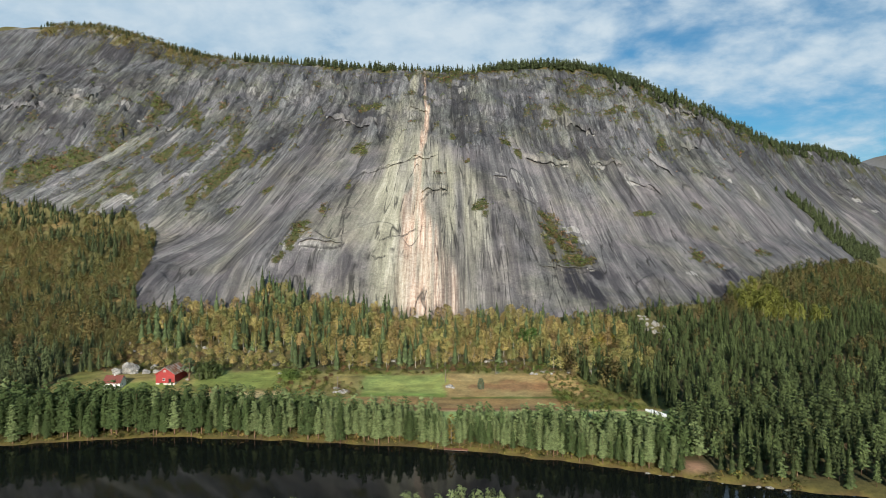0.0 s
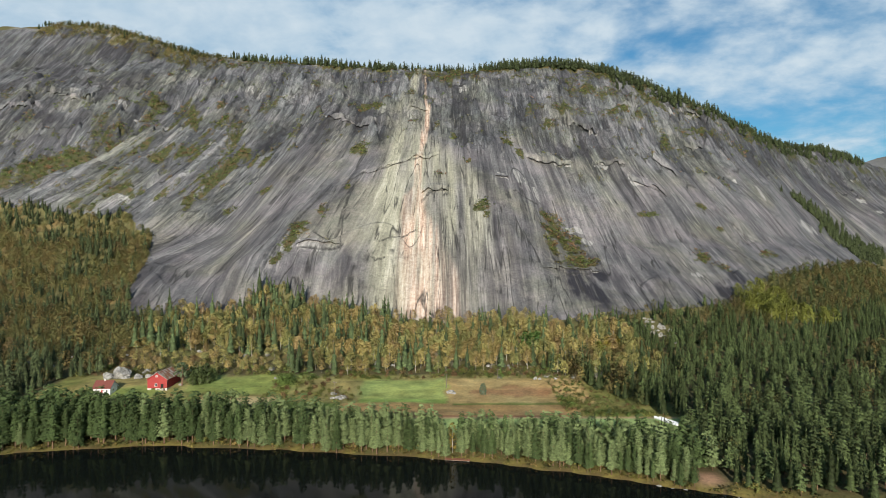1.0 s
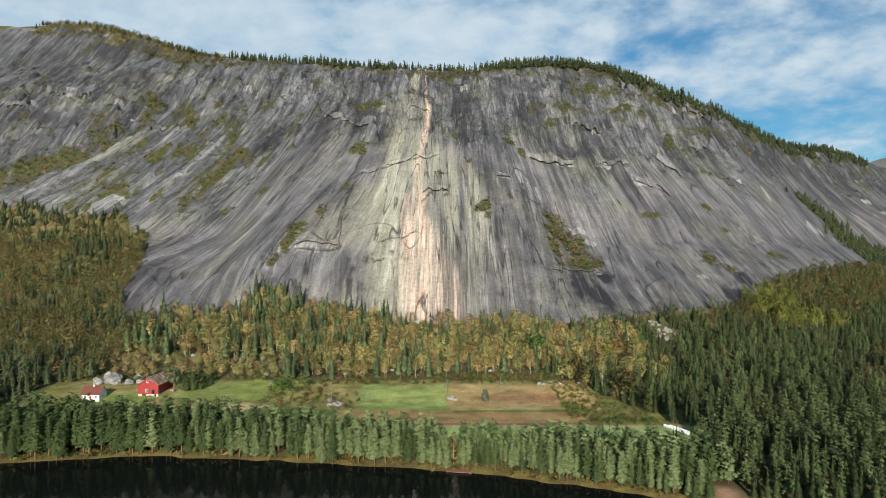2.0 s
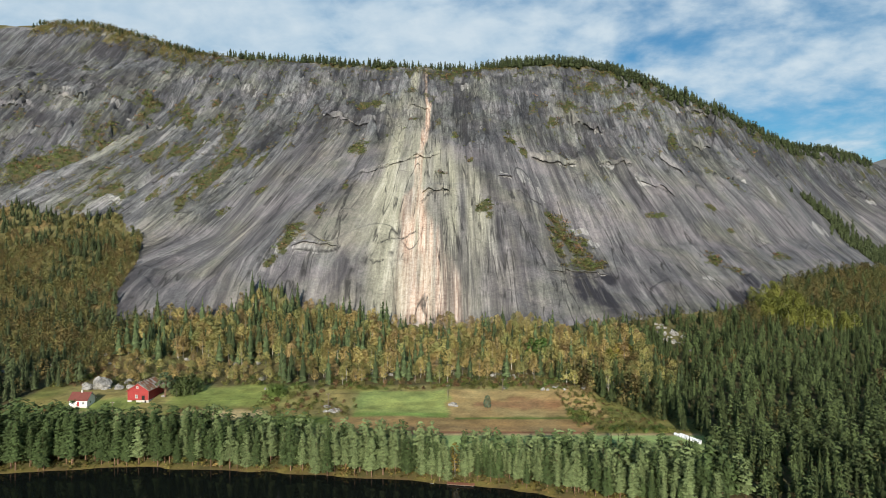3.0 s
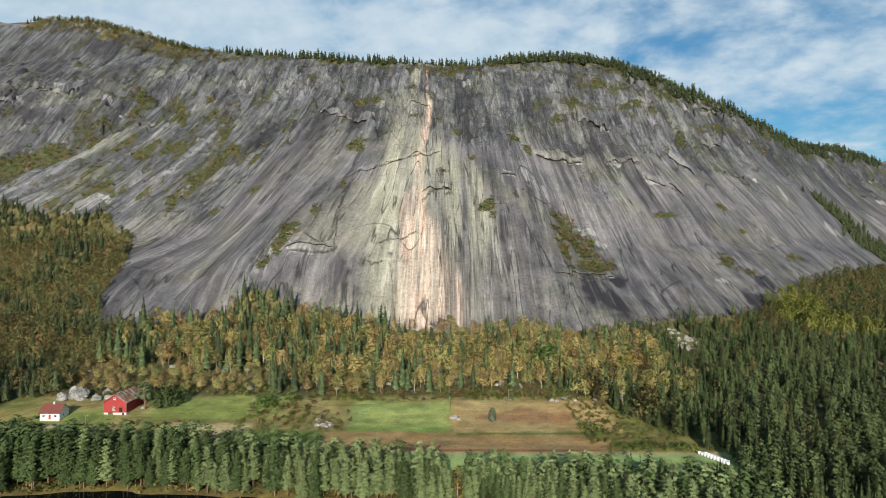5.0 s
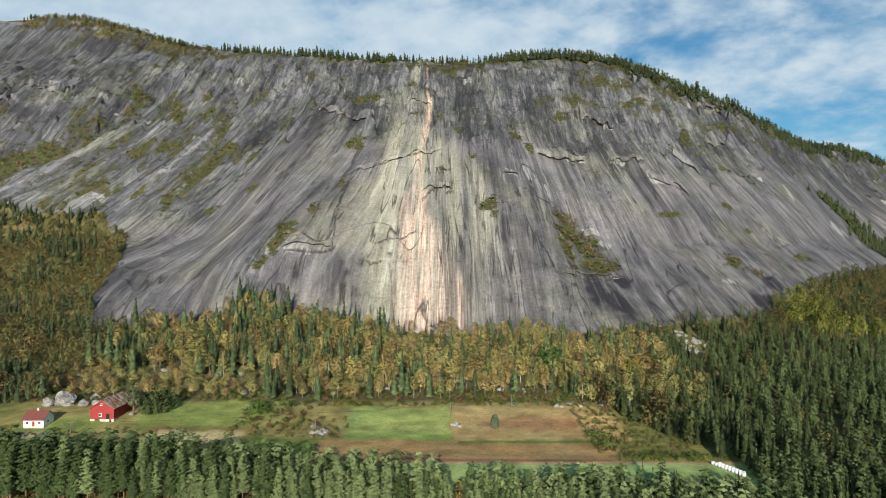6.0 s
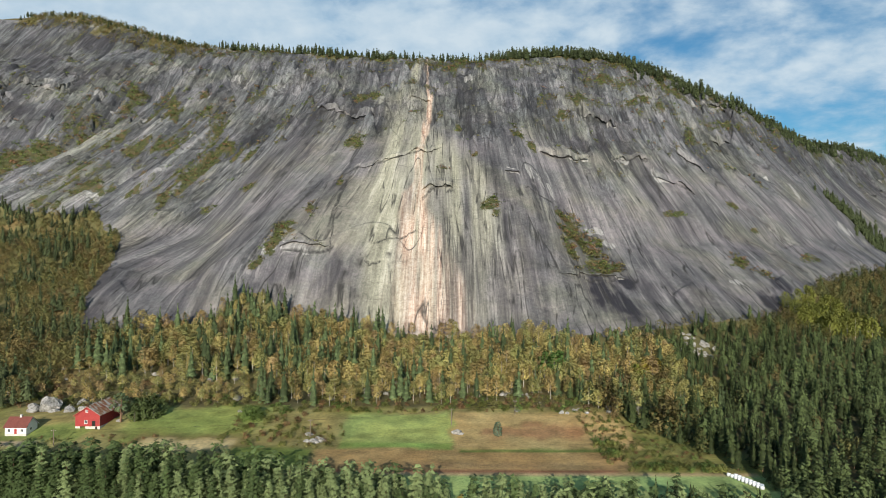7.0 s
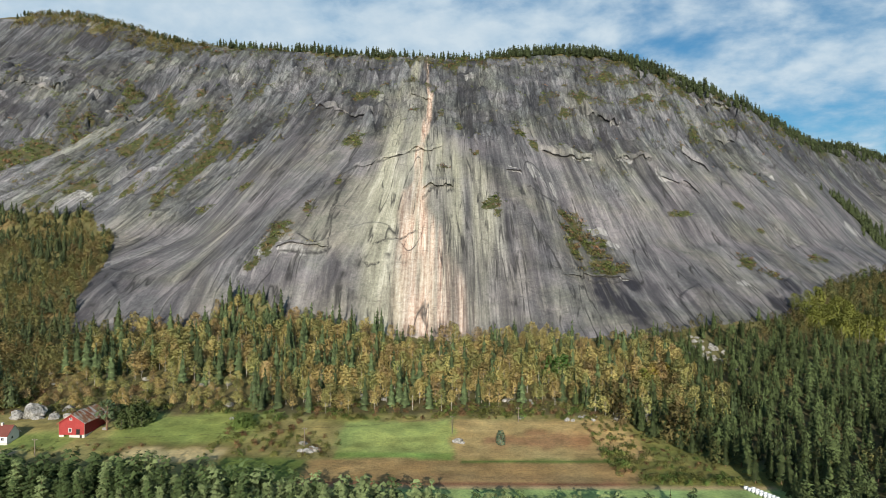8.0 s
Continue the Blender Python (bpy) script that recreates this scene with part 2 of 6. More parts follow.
    c = m.mix(m.math("MULTIPLY", m.remap(wet, 0.45, 0.9, 0.0, 0.85), m.remap(s2, 0.72, 0.46), True), c, (0.05, 0.046, 0.052))
    c = m.mix(m.math("MULTIPLY", wet, m.remap(m.math("ADD", m.math("MULTIPLY", s2, 0.5), m.math("MULTIPLY", s3, 0.5)), 0.60, 0.44), True), c, (0.045, 0.042, 0.047))
    c = m.mix(m.math("MULTIPLY", m.remap(wet, 0.78, 1.0), m.remap(s3, 0.66, 0.50), True), c, (0.028, 0.027, 0.032))
    scar = m.remap(m.math("ADD", scar, m.math("MULTIPLY", m.math("SUBTRACT", m.math("ADD", m.math("MULTIPLY", grain, 0.5), m.math("MULTIPLY", s2, 0.5)), 0.5), 2.2)), 0.54, 0.70)
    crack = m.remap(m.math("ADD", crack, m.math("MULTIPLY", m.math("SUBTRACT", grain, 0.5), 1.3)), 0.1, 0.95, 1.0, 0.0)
    c = m.mix(m.math("MULTIPLY", scar, 0.72), c, m.ramp(s3, [(0.35, (0.19, 0.185, 0.175)), (0.65, (0.48, 0.465, 0.44))]))
    line = m.noise(m.mapped(flow, (1 / 0.9, 1 / 22, 0)), 1, 5, 0.7, 0.1)
    speck = m.noise(m.pos((1, 1, 0.6)), 1 / 1.1, 6, 0.75)
    c = m.mix(m.remap(broken, 0.1, 0.6, 0.4, 0.3), c, m.mix(1.0, c, m.ramp(line, [(0.33, (0.50, 0.49, 0.50)), (0.46, (0.92, 0.92, 0.92)), (0.56, (1.08, 1.08, 1.08)), (0.68, (1.55, 1.54, 1.5))]), "MULTIPLY"))
    c = m.mix(m.remap(broken, 0.0, 1.0, 0.45, 1.0), c, m.mix(1.0, c, m.ramp(speck, [(0.33, (0.42, 0.42, 0.42)), (0.46, (0.95, 0.95, 0.95)), (0.58, (1.1, 1.1, 1.1)), (0.68, (1.7, 1.68, 1.62))]), "MULTIPLY"))
    # dark joints and cracks; the crack lines also paint shade under overhanging lips
    dirt_and_shade = m.math("MAXIMUM", m.math("MAXIMUM", seam, m.math("MULTIPLY", joint, 0.8)), m.math("MAXIMUM", shelf, crack))
    c = m.mix(m.math("MULTIPLY", dirt_and_shade, 0.9, True), c, (0.028, 0.027, 0.026))
    veg = m.ramp(m.noise(m.pos(), 1 / 5, 5), [(0.3, (0.034, 0.042, 0.014)), (0.5, (0.058, 0.062, 0.023)), (0.7, (0.105, 0.070, 0.035))])
    c = m.mix(m.remap(m.math("ADD", moss, m.math("MULTIPLY", m.math("SUBTRACT", m.math("ADD", m.math("MULTIPLY", grain, 0.55), m.math("MULTIPLY", speck, 0.45)), 0.5), 2.4)), 0.60, 0.70), c, veg)
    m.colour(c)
    hgt = m.math("ADD", m.math("MULTIPLY", s3, 0.35), m.math("ADD", m.math("MULTIPLY", grain, 0.55), m.math("MULTIPLY", s2, 0.6)))
    hgt = m.math("ADD", m.math("SUBTRACT", hgt, m.math("MULTIPLY", dirt_and_shade, 0.6)), m.math("MULTIPLY", m.math("MULTIPLY", speck, broken), 1.3))
    m.bump(hgt, 0.55, 0.8)
    return m.m


def ground_material():
    m = Mat("valley_ground", 0.95, 0.1)
    base = m.attr("Col", "Color")
    n1, n2 = m.noise(m.pos(), 1 / 6, 5, 0.6), m.noise(m.pos(), 1 / 1.3, 5, 0.65)
    c = m.mix(1.0, base, m.ramp(m.math("ADD", m.math("MULTIPLY", n1, 0.5), m.math("MULTIPLY", n2, 0.5)),
                                [(0.32, (0.62, 0.64, 0.62)), (0.5, (1.0, 1.0, 1.0)), (0.68, (1.4, 1.34, 1.22))]), "MULTIPLY")
    m.colour(c)
    m.bump(m.math("ADD", n1, n2), 0.8, 0.35)
    return m.m


def leaf_material(name, rough=0.75, translucent=0.1, gap=0.47, size=0.34, tall=1.0):
    """Foliage: each leaf spray is ragged, with gaps between its leaves."""
    m = Mat(name, rough, 0.15)
    base = m.attr("Col", "Color")
    isl = m.n("ShaderNodeNewGeometry").outputs["Random Per Island"]
    c = m.mix(1.0, base, m.ramp(isl, [(0.0, (0.88, 0.89, 0.88)), (0.5, (1, 1, 1)), (1.0, (1.12, 1.11, 1.08))]), "MULTIPLY")
    fine = m.noise(m.pos((1, 1, tall)), 1 / size, 3, 0.6)
    c = m.mix(1.0, c, m.ramp(fine, [(0.42, (0.90, 0.91, 0.90)), (0.65, (1.12, 1.11, 1.08))]), "MULTIPLY")
    m.colour(c)
    t = m.n("ShaderNodeBsdfTranslucent", Color=c)
    mx = m.n("ShaderNodeMixShader", Fac=translucent)
    m.nt.links.new(m.b.outputs[0], mx.inputs[1])
    m.nt.links.new(t.outputs[0], mx.inputs[2])
    cut = m.n("ShaderNodeMixShader", Fac=m.remap(fine, gap - 0.012, gap + 0.012))
    m.nt.links.new(m.n("ShaderNodeBsdfTransparent").outputs[0], cut.inputs[1])
    m.nt.links.new(mx.outputs[0], cut.inputs[2])
    m.nt.links.new(cut.outputs[0], m.nt.nodes["Material Output"].inputs[0])
    return m.m


def bark_material(name, lo, hi):
    m = Mat(name, 0.9, 0.2)
    n = m.noise(m.pos((3, 3, 0.8)), 1.2, 5)
    m.colour(m.ramp(n, [(0.35, lo), (0.65, hi)]))
    m.bump(n, 0.6, 0.05)
    return m.m


def water_material():
    m = Mat("lake_water", 0.05, 0.38)
    m.colour((0.006, 0.008, 0.007))
    m.b.inputs["IOR"].default_value = 1.33
    n = m.noise(m.pos((1, 0.5, 1)), 0.55, 4)
    m.bump(n, 0.05, 0.05)
    return m.m


ROCK, GROUND, LEAF, NEEDLE, WATER = rock_material(), ground_material(), leaf_material("autumn_leaves", 0.7, 0.18, 0.40, 0.24), leaf_material("needles", 0.7, 0.08, 0.37, 0.26, 1.3), water_material()
PINE_NEEDLE = leaf_material("pine_needles", 0.7, 0.10, 0.44, 0.19, 0.7)
BIRCH_BARK = bark_material("birch_bark", (0.16, 0.14, 0.12), (0.62, 0.58, 0.52))
PINE_BARK = bark_material("pine_bark", (0.10, 0.06, 0.04), (0.26, 0.16, 0.10))
GREY_BARK = bark_material("grey_bark", (0.09, 0.08, 0.07), (0.24, 0.22, 0.19))

# ---- lie of the land ----
# Contours are named by s: metres behind the cliff's foot, measured along +y.
FOOT = 486.0
_S = np.arange(-600.0, 4200.0, 1.0)
def _profile(ss, zz):
    p = np.interp(_S, ss, zz)
    return np.convolve(np.pad(p, 9, mode="edge"), np.ones(19) / 19, mode="valid")


# middle of the face, and its flanks with their gentler apron
_P = _profile([-600, -170, -115, -60, -5, 59, 90, 130, 200, 268, 364, 440, 4200], [2.6, 2.6, 8.5, 17, 29, 89, 119, 150, 211, 270, 342, 395, 4200])
_PF = _profile([-600, -170, -115, -60, -19, 45, 108, 150, 188, 252, 310, 354, 440, 4200], [2.6, 2.6, 9, 20, 33, 62, 94, 140, 181, 247, 300, 335, 395, 4200])
_X = np.arange(-3000.0, 3001.0, 5.0)


def _smooth_line(xs, ys, width=9):
    t = np.interp(_X, xs, ys)
    for _ in range(2):
        t = np.convolve(np.pad(t, width // 2, mode="edge"), np.ones(width) / width, mode="valid")
    return t


_RECESS = _smooth_line([-3000, -800, -650, -560, -450, -330, -250, -130, 0, 130, 190, 250, 340, 420, 500, 600, 740, 820, 1200, 3000],
                       [500, 100, 60, 37, 20, 5, -12, 0, 0, 0, 13, 33, 80, 120, 200, 310, 435, 470, 760, 1500])
_RIM = _smooth_line([-3000, -900, -650, -560, -500, -430, -390, -300, -190, 0, 90, 180, 290, 370, 440, 560, 800, 1000, 3000],
                    [520, 515, 482, 450, 425, 396, 382, 363, 351, 338, 339, 342, 335, 312, 287, 281, 298, 296, 260], 7)
_SHORE = _smooth_line([-3000, -260, -176, -118, -68, 3, 45, 78, 102, 160, 300, 3000],
                      [205, 218, 236, 247, 242, 230.5, 217, 203, 193, 178, 160, 120], 5)


def recess(x):
    return np.interp(x, _X, _RECESS)


def rim(x):
    return np.interp(x, _X, _RIM)


def shore(x):
    return np.interp(x, _X, _SHORE) + 1.2 * vnoise(np.asarray(x) / 9.0, 0.5, 5)


def y_of(x, s):
    return FOOT + s + recess(x) * step(-260, 10, s)


def s_of(x, y):
    lo, hi = np.full(np.shape(y), -1200.0), np.full(np.shape(y), 5000.0)
    for _ in range(34):
        mid = (lo + hi) / 2
        up = y_of(x, mid) < y
        lo, hi = np.where(up, mid, lo), np.where(up, hi, mid)
    return (lo + hi) / 2


def slope(x, s):
    a = np.maximum(step(55, 130, x), step(-125, -225, x))
    return np.interp(s, _S, _P) * (1 - a) + np.interp(s, _S, _PF) * a


def west_gully(s):
    """x of the gully between the great slab and the western wall."""
    return np.interp(s, [60, 120, 173, 203, 235, 268, 299, 345], [-720, -585, -486, -426, -391, -374, -353, -330])


def flow_of(x, s):
    """Fall lines of the face: u runs across it, the second number down it."""
    fan = np.clip((285 - s) / 240, 0, 1)
    k = np.where(x < 0, 0.85 * fan * fan * (1.6 - 0.6 * fan), 0.2 * step(235, 95, s))
    k = k * step(10, 110, np.abs(x)) * np.where(x < 0, 0.08 + 0.92 * step(-14, 12, x - west_gully(s)), 1)
    return x / (1 + k), s * 1.37


def on_face(x, s):
    """1 on the bare cliff, 0 on wooded and flat ground."""
    u, w = flow_of(x, s)
    wob = 15 * fbm(x / 30, s / 34, 4, 40)
    low = np.interp(x, [-900, -480, -400, -330, -300, -287, -272, -255, -235, -165, -150, -130, -110, -85, -60, -5, 60, 130, 250, 312, 362, 422, 500, 800], [146, 146, 138, 126, 118, 110, 66, 12, -24, -14, 6, 18, 8, -10, -16, -24, -16, -32, -16, 18, 40, 48, 40, 60])
    a = step(-5, 5, s - low + wob)
    z = slope(x, s)
    b = step(16, 2, z - rim(x) + 1.5 * wob)
    return a * b


def cells(u, w, su, sw, seed):
    """Irregular blocks su wide and sw tall: two random numbers of the block, metres to its edge, and how high in it (-0.5 to 0.5)."""
    a, b = u / su, w / sw
    ia, ib = np.floor(a), np.floor(b)
    best, second = np.full(a.shape, 9.0), np.full(a.shape, 9.0)
    h1, h2, dv = np.zeros(a.shape), np.zeros(a.shape), np.zeros(a.shape)
    for da in (-1, 0, 1):
        for db in (-1, 0, 1):
            ca, cb = ia + da, ib + db
            pa, pb = ca + 0.5 + 0.8 * (hash2(ca, cb, seed) - 0.5), cb + 0.5 + 0.8 * (hash2(ca, cb, seed + 1) - 0.5)
            d = np.hypot(a - pa, b - pb)
            nearer = d < best
            second = np.where(nearer, best, np.minimum(second, d))
            h1, h2 = np.where(nearer, hash2(ca, cb, seed + 2), h1), np.where(nearer, hash2(ca, cb, seed + 3), h2)
            dv = np.where(nearer, b - pb, dv)
            best = np.where(nearer, d, best)
    return h1, h2, (second - best) * 0.5 * su, dv


def blocks(u, w):
    """The jointed rock: tall pillars, and the smaller blocks they are split into."""
    uu, ww = u + 1.5 * fbm(u / 11, w / 40, 2, 191), w + 9 * fbm(u / 16, w / 60, 2, 192)
    return cells(uu, ww, 14.0, 64.0, 201), cells(uu, ww, 6.0, 22.0, 211)


def layers(u, w):
    """A field whose zero lines are the edges of slab-wide rock layers."""
    return fbm(u / 38, w / 170, 2, 31) - 0.04


def land(x, s):
    """Height of the ground."""
    x, s = np.broadcast_arrays(np.asarray(x, float), np.asarray(s, float))
    y = y_of(x, s)
    u, w = flow_of(x, s)
    p = slope(x, s)
    face = step(-10, 14, s)
    rough = 4.0 * fbm(u / 42, w / 260, 2, 1) + 0.9 * fbm(u / 14, w / 170, 2, 2) + 0.22 * vnoise(u / 5, w / 70, 3)
    high = brokenness(x, s)
    # pillars and grooves
    rough = rough + high * (4.0 * np.abs(fbm(u / 14, w / 120, 2, 25)) + 1.0 * np.abs(vnoise(u / 6.5, w / 70, 26)) - 1.5)
    # jointed blocks, each a little prouder or deeper than the next, with a ledge at its head
    (p1, _, e1, v1), (p2, _, e2, v2) = blocks(u, w)
    rough = rough + high * ((7.5 * (p1 - 0.5) + 4.0 * v1) * step(-0.5, 0.6, e1) + (3.6 * (p2 - 0.5) + 2.2 * v2) * step(-0.5, 0.5, e2))
    rough = rough + (1 - high) * 2.4 * step(-0.03, 0.03, layers(u, w))
    rough = rough + crack_lines(x, s)[1]
    # gully between the great slab and the western wall
    gx = west_gully(s)
    gully = -9 * np.exp(-((x - gx) / 18) ** 2) * step(120, 170, s) * step(330, 290, s)
    gx = np.interp(s, [82, 137, 155, 180, 201], [642, 600, 539, 492, 456])
    gully = gully - 12 * np.exp(-((x - gx) / 16) ** 2) * step(60, 90, s) * step(190, 160, s)
    p = p + face * rough + gully
    q = rim(x) + 0.10 * np.clip(s - 330, -200, 1500) + 5 * fbm(x / 55, s / 45, 4, 51) - 0.0001 * np.clip(s - 700, 0, 4000) ** 2 * 0.5
    q = q + 14 * np.exp(-((x - 200) / 120) ** 2) * np.exp(-((s - 420) / 60) ** 2)
    k = 5.0
    lo = np.minimum(p, q)
    z = lo - k * np.log(np.exp(-(p - lo) / k) + np.exp(-(q - lo) / k))
    # valley floor and lake
    d = y - shore(x)
    v = np.interp(d, [-200, -78, -70, -60, -30, 0, 2.5, 8, 40], [5, 2.5, -0.4, -3, -3, -0.25, 0.5, 1.6, 2.6])
    back = step(-190, -150, s)
    z = np.where(s < -150, v * (1 - back) + np.maximum(v, z) * back, z)
    z = z + (1 - face) * step(15, 40, d) * (0.35 * fbm(x / 26, y / 26, 3, 61))
    # rougher below the trees
    z = z + (1 - face) * step(-135, -110, s) * 1.2 * fbm(x / 13, y / 13, 3, 62)
    # the farmyard lies a little higher
    z = z + 3.0 * np.exp(-((x + 165) / 32) ** 2 - ((y - 330) / 16) ** 2)
    # a far hill beyond the right-hand valley
    far = 545 * np.exp(-((x - 2350) / 2000) ** 2 - ((y - 2700) / 600) ** 2) + 14 * fbm(x / 180, y / 180, 3, 64)
    return np.maximum(z, far * step(900, 1500, x) + np.where(far > 5, 0, -1e3))


def height(x, y):
    return land(x, s_of(x, y))


# ---- painting of the ground by kind of growth ----


def box_mask(x, y, x0, x1, y0, y1, soft=1.6, wob=2.0):
    n, n2 = wob * fbm(x / 9, y / 9, 3, 71), wob * fbm(x / 9, y / 9, 3, 72)
    return step(-soft, soft, x + n - x0) * step(-soft, soft, x1 - x - n) * step(-soft, soft, y + n2 - y0) * step(-soft, soft, y1 - y - n2)


def field_edge(y):
    """x of the spruce wood's edge beside the fields."""
    return np.interp(y, [200, 262, 272, 300, 330, 362], [96, 104, 107, 92, 78, 62])


def ground_colour(x, y, s):
    n = fbm(x / 14, y / 14, 4, 81)
    n2 = fbm(x / 40, y / 40, 3, 82)
    patchy = 1.32 + 0.55 * fbm(x / 7, y / 5, 4, 83) + 0.18 * fbm(x / 60, y / 2.2, 3, 84)
    col = np.empty(x.shape + (3,))
    col[:] = (0.075, 0.066, 0.032)
    col += (0.03 * n)[..., None] * np.array([1, 0.8, 0.3])

    def lay(mask, c):
        mm = np.clip(mask, 0, 1)[..., None]
        col[:] = col * (1 - mm) + np.array(c) * mm
    meadow = box_mask(x, y, -215, 112, 252, 352, 3, 3)
    lay(meadow, (0.19, 0.165, 0.065))
    lay(meadow * step(0.0, 0.35, n2), (0.135, 0.135, 0.04))
    # mown field strips
    lay(box_mask(x, y, -62, 66, 279, 304, 1.5, 1.5), (0.25, 0.17, 0.075))
    lay(box_mask(x, y, -20, 62, 284, 290, 3, 5) * 0.6, (0.20, 0.135, 0.07))
    lay(box_mask(x, y, 2, 76, 304, 346, 2, 2), (0.295, 0.215, 0.095))
    lay(box_mask(x, y, 15, 60, 318, 330, 4, 9) * 0.6, (0.20, 0.085, 0.05))
    lay(box_mask(x, y, -44, 1.5, 304.5, 344, 1.6, 3.0), (0.215, 0.25, 0.08))
    lay(box_mask(x, y, -44, 1.5, 304.5, 312, 1.2, 2) * 0.5, (0.095, 0.19, 0.035))
    lay(box_mask(x, y, 4, 64, 301, 304.5, 0.8, 0.8), (0.085, 0.125, 0.03))
    lay(box_mask(x, y, -48, 108, 256, 277, 1.2, 1.2), (0.20, 0.27, 0.10))
    lay(box_mask(x, y, -75, 106, 277, 278.6, 0.5, 0.5), (0.30, 0.22, 0.12))
    lay(box_mask(x, y, -60, 60, 279.5, 282.5, 0.8, 1.2), (0.19, 0.09, 0.05))
    # western fields
    lay(box_mask(x, y, -136, -80, 312, 352, 5, 9) * 0.85, (0.165, 0.20, 0.055))
    # brown strip: the shadowed part of the field put into the ground colour
    lay(box_mask(x, y, -128, -78, 304, 320, 3, 5) * 0.8, (0.135, 0.105, 0.045))
    lay(box_mask(x, y, -124, -87, 302, 315, 2.5, 6), (0.38, 0.31, 0.16))
    lay(box_mask(x, y, -84, -52, 278, 306, 3, 4), (0.105, 0.14, 0.035))
    lay(box_mask(x, y, -185, -150, 312, 324, 2, 3), (0.125, 0.155, 0.045))
    lay(box_mask(x, y, -200, -165, 306, 310, 0.8, 1.0), (0.30, 0.23, 0.15))
    col[:] = np.clip(col * patchy[..., None] * (1 + 0.12 * n[..., None] * np.array([1, 0, -0.5])), 0.01, 1)
    # banks, beach and lake bed
    d = y - shore(x)
    lay(step(14, 6, d + 3 * n) * step(-2, 0.3, d), (0.105, 0.095, 0.036))
    lay(step(4, 1.5, d + 3 * n) * step(-2, 0.3, d), (0.20, 0.165, 0.05))
    lay(step(1.2, 0.5, d) * step(-40, -30, d), (0.15, 0.10, 0.045))
    lay(np.exp(-((x - 89) / 4.2) ** 2 - ((y - 208) / 3.6) ** 2) * 1.6, (0.36, 0.22, 0.14))
    # wooded slope and hill top
    lay(step(-125, -100, s), (0.125, 0.115, 0.05))
    lay(step(-125, -100, s) * step(0.1, 0.4, n), (0.18, 0.135, 0.06))
    top = step(-25, 5, slope(x, s) - rim(x))
    lay(top, (0.10, 0.092, 0.038))
    lay(top * step(0.0, 0.3, n), (0.125, 0.095, 0.035))
    lay(top * step(0.25, 0.4, fbm(x / 18, y / 18, 4, 90)), (0.26, 0.25, 0.235))
    lay(step(1300, 1500, x) * (0.7 + 0.3 * step(-0.1, 0.1, fbm(x / 90, y / 60, 3, 91))), (0.19, 0.19, 0.195))
    return col


def spread(*runs):
    """Grid lines from runs of (start, end, gap)."""
    out = [np.arange(a, b - 1e-6, g) for a, b, g in runs]
    return np.concatenate(out + [[runs[-1][1]]])


def build_land():
    gx = spread((-4200, -1200, 300), (-1200, -760, 20), (-760, -420, 2.1), (-420, -235, 1.5), (-235, 125, 1.2), (125, 420, 1.4), (420, 900, 2.8), (900, 1250, 7), (1250, 1400, 30), (1400, 4200, 100))
    gs = spread((-900, -420, 60), (-420, -300, 15), (-300, -238, 4.0), (-238, -125, 2.7), (-125, -24, 7.0), (-24, 350, 1.15), (350, 440, 7.0), (440, 700, 20), (700, 2100, 350), (2100, 3600, 125))
    X, S = np.meshgrid(gx, gs)
    Y, Z = y_of(X, S), land(X, S)
    nx, ns = len(gx), len(gs)
    v = np.stack([X, Y, Z], -1).reshape(-1, 3)
    i = (np.arange(ns - 1)[:, None] * nx + np.arange(nx - 1)[None]).ravel()
    f = np.stack([i, i + 1, i + nx + 1, i + nx], 1)
    face = (on_face(X, S) > 0.5) & (np.abs(X) < 1250)
    x, s = X.ravel(), S.ravel()
    u, w = flow_of(x, s)
    flow = np.stack([u, w, 0 * u], -1)
    isrock = face.ravel()[f].mean(1) > 0.5
    col = np.ones((len(v), 4))
    col[:, :3] = ground_colour(X, Y, S).reshape(-1, 3)
    m1, m2, tone = cliff_masks(x, s, u, w)

    def cut(sel, name, mat, attrs):
        used = np.unique(f[sel])
        back = np.zeros(len(v), np.int32)
        back[used] = np.arange(len(used))
        return new(name, mesh_from(name, v[used], back[f[sel]], mat, [(a, b, c[used]) for a, b, c in attrs], True))
    g = cut(~isrock, "ground", GROUND, [("Col", "FLOAT_COLOR", col)])
    tagged(g, "autumn valley floor with mown fields, grassy banks and wooded slopes", "ground", kind="structure")
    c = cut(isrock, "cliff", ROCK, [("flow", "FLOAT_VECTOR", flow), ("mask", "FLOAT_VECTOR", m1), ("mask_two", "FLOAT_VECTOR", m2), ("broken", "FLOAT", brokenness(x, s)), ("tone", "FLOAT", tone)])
    tagged(c, "huge grey granite slab cliff with dark water streaks and a pale pinkish band", "cliff", kind="structure")
    return c


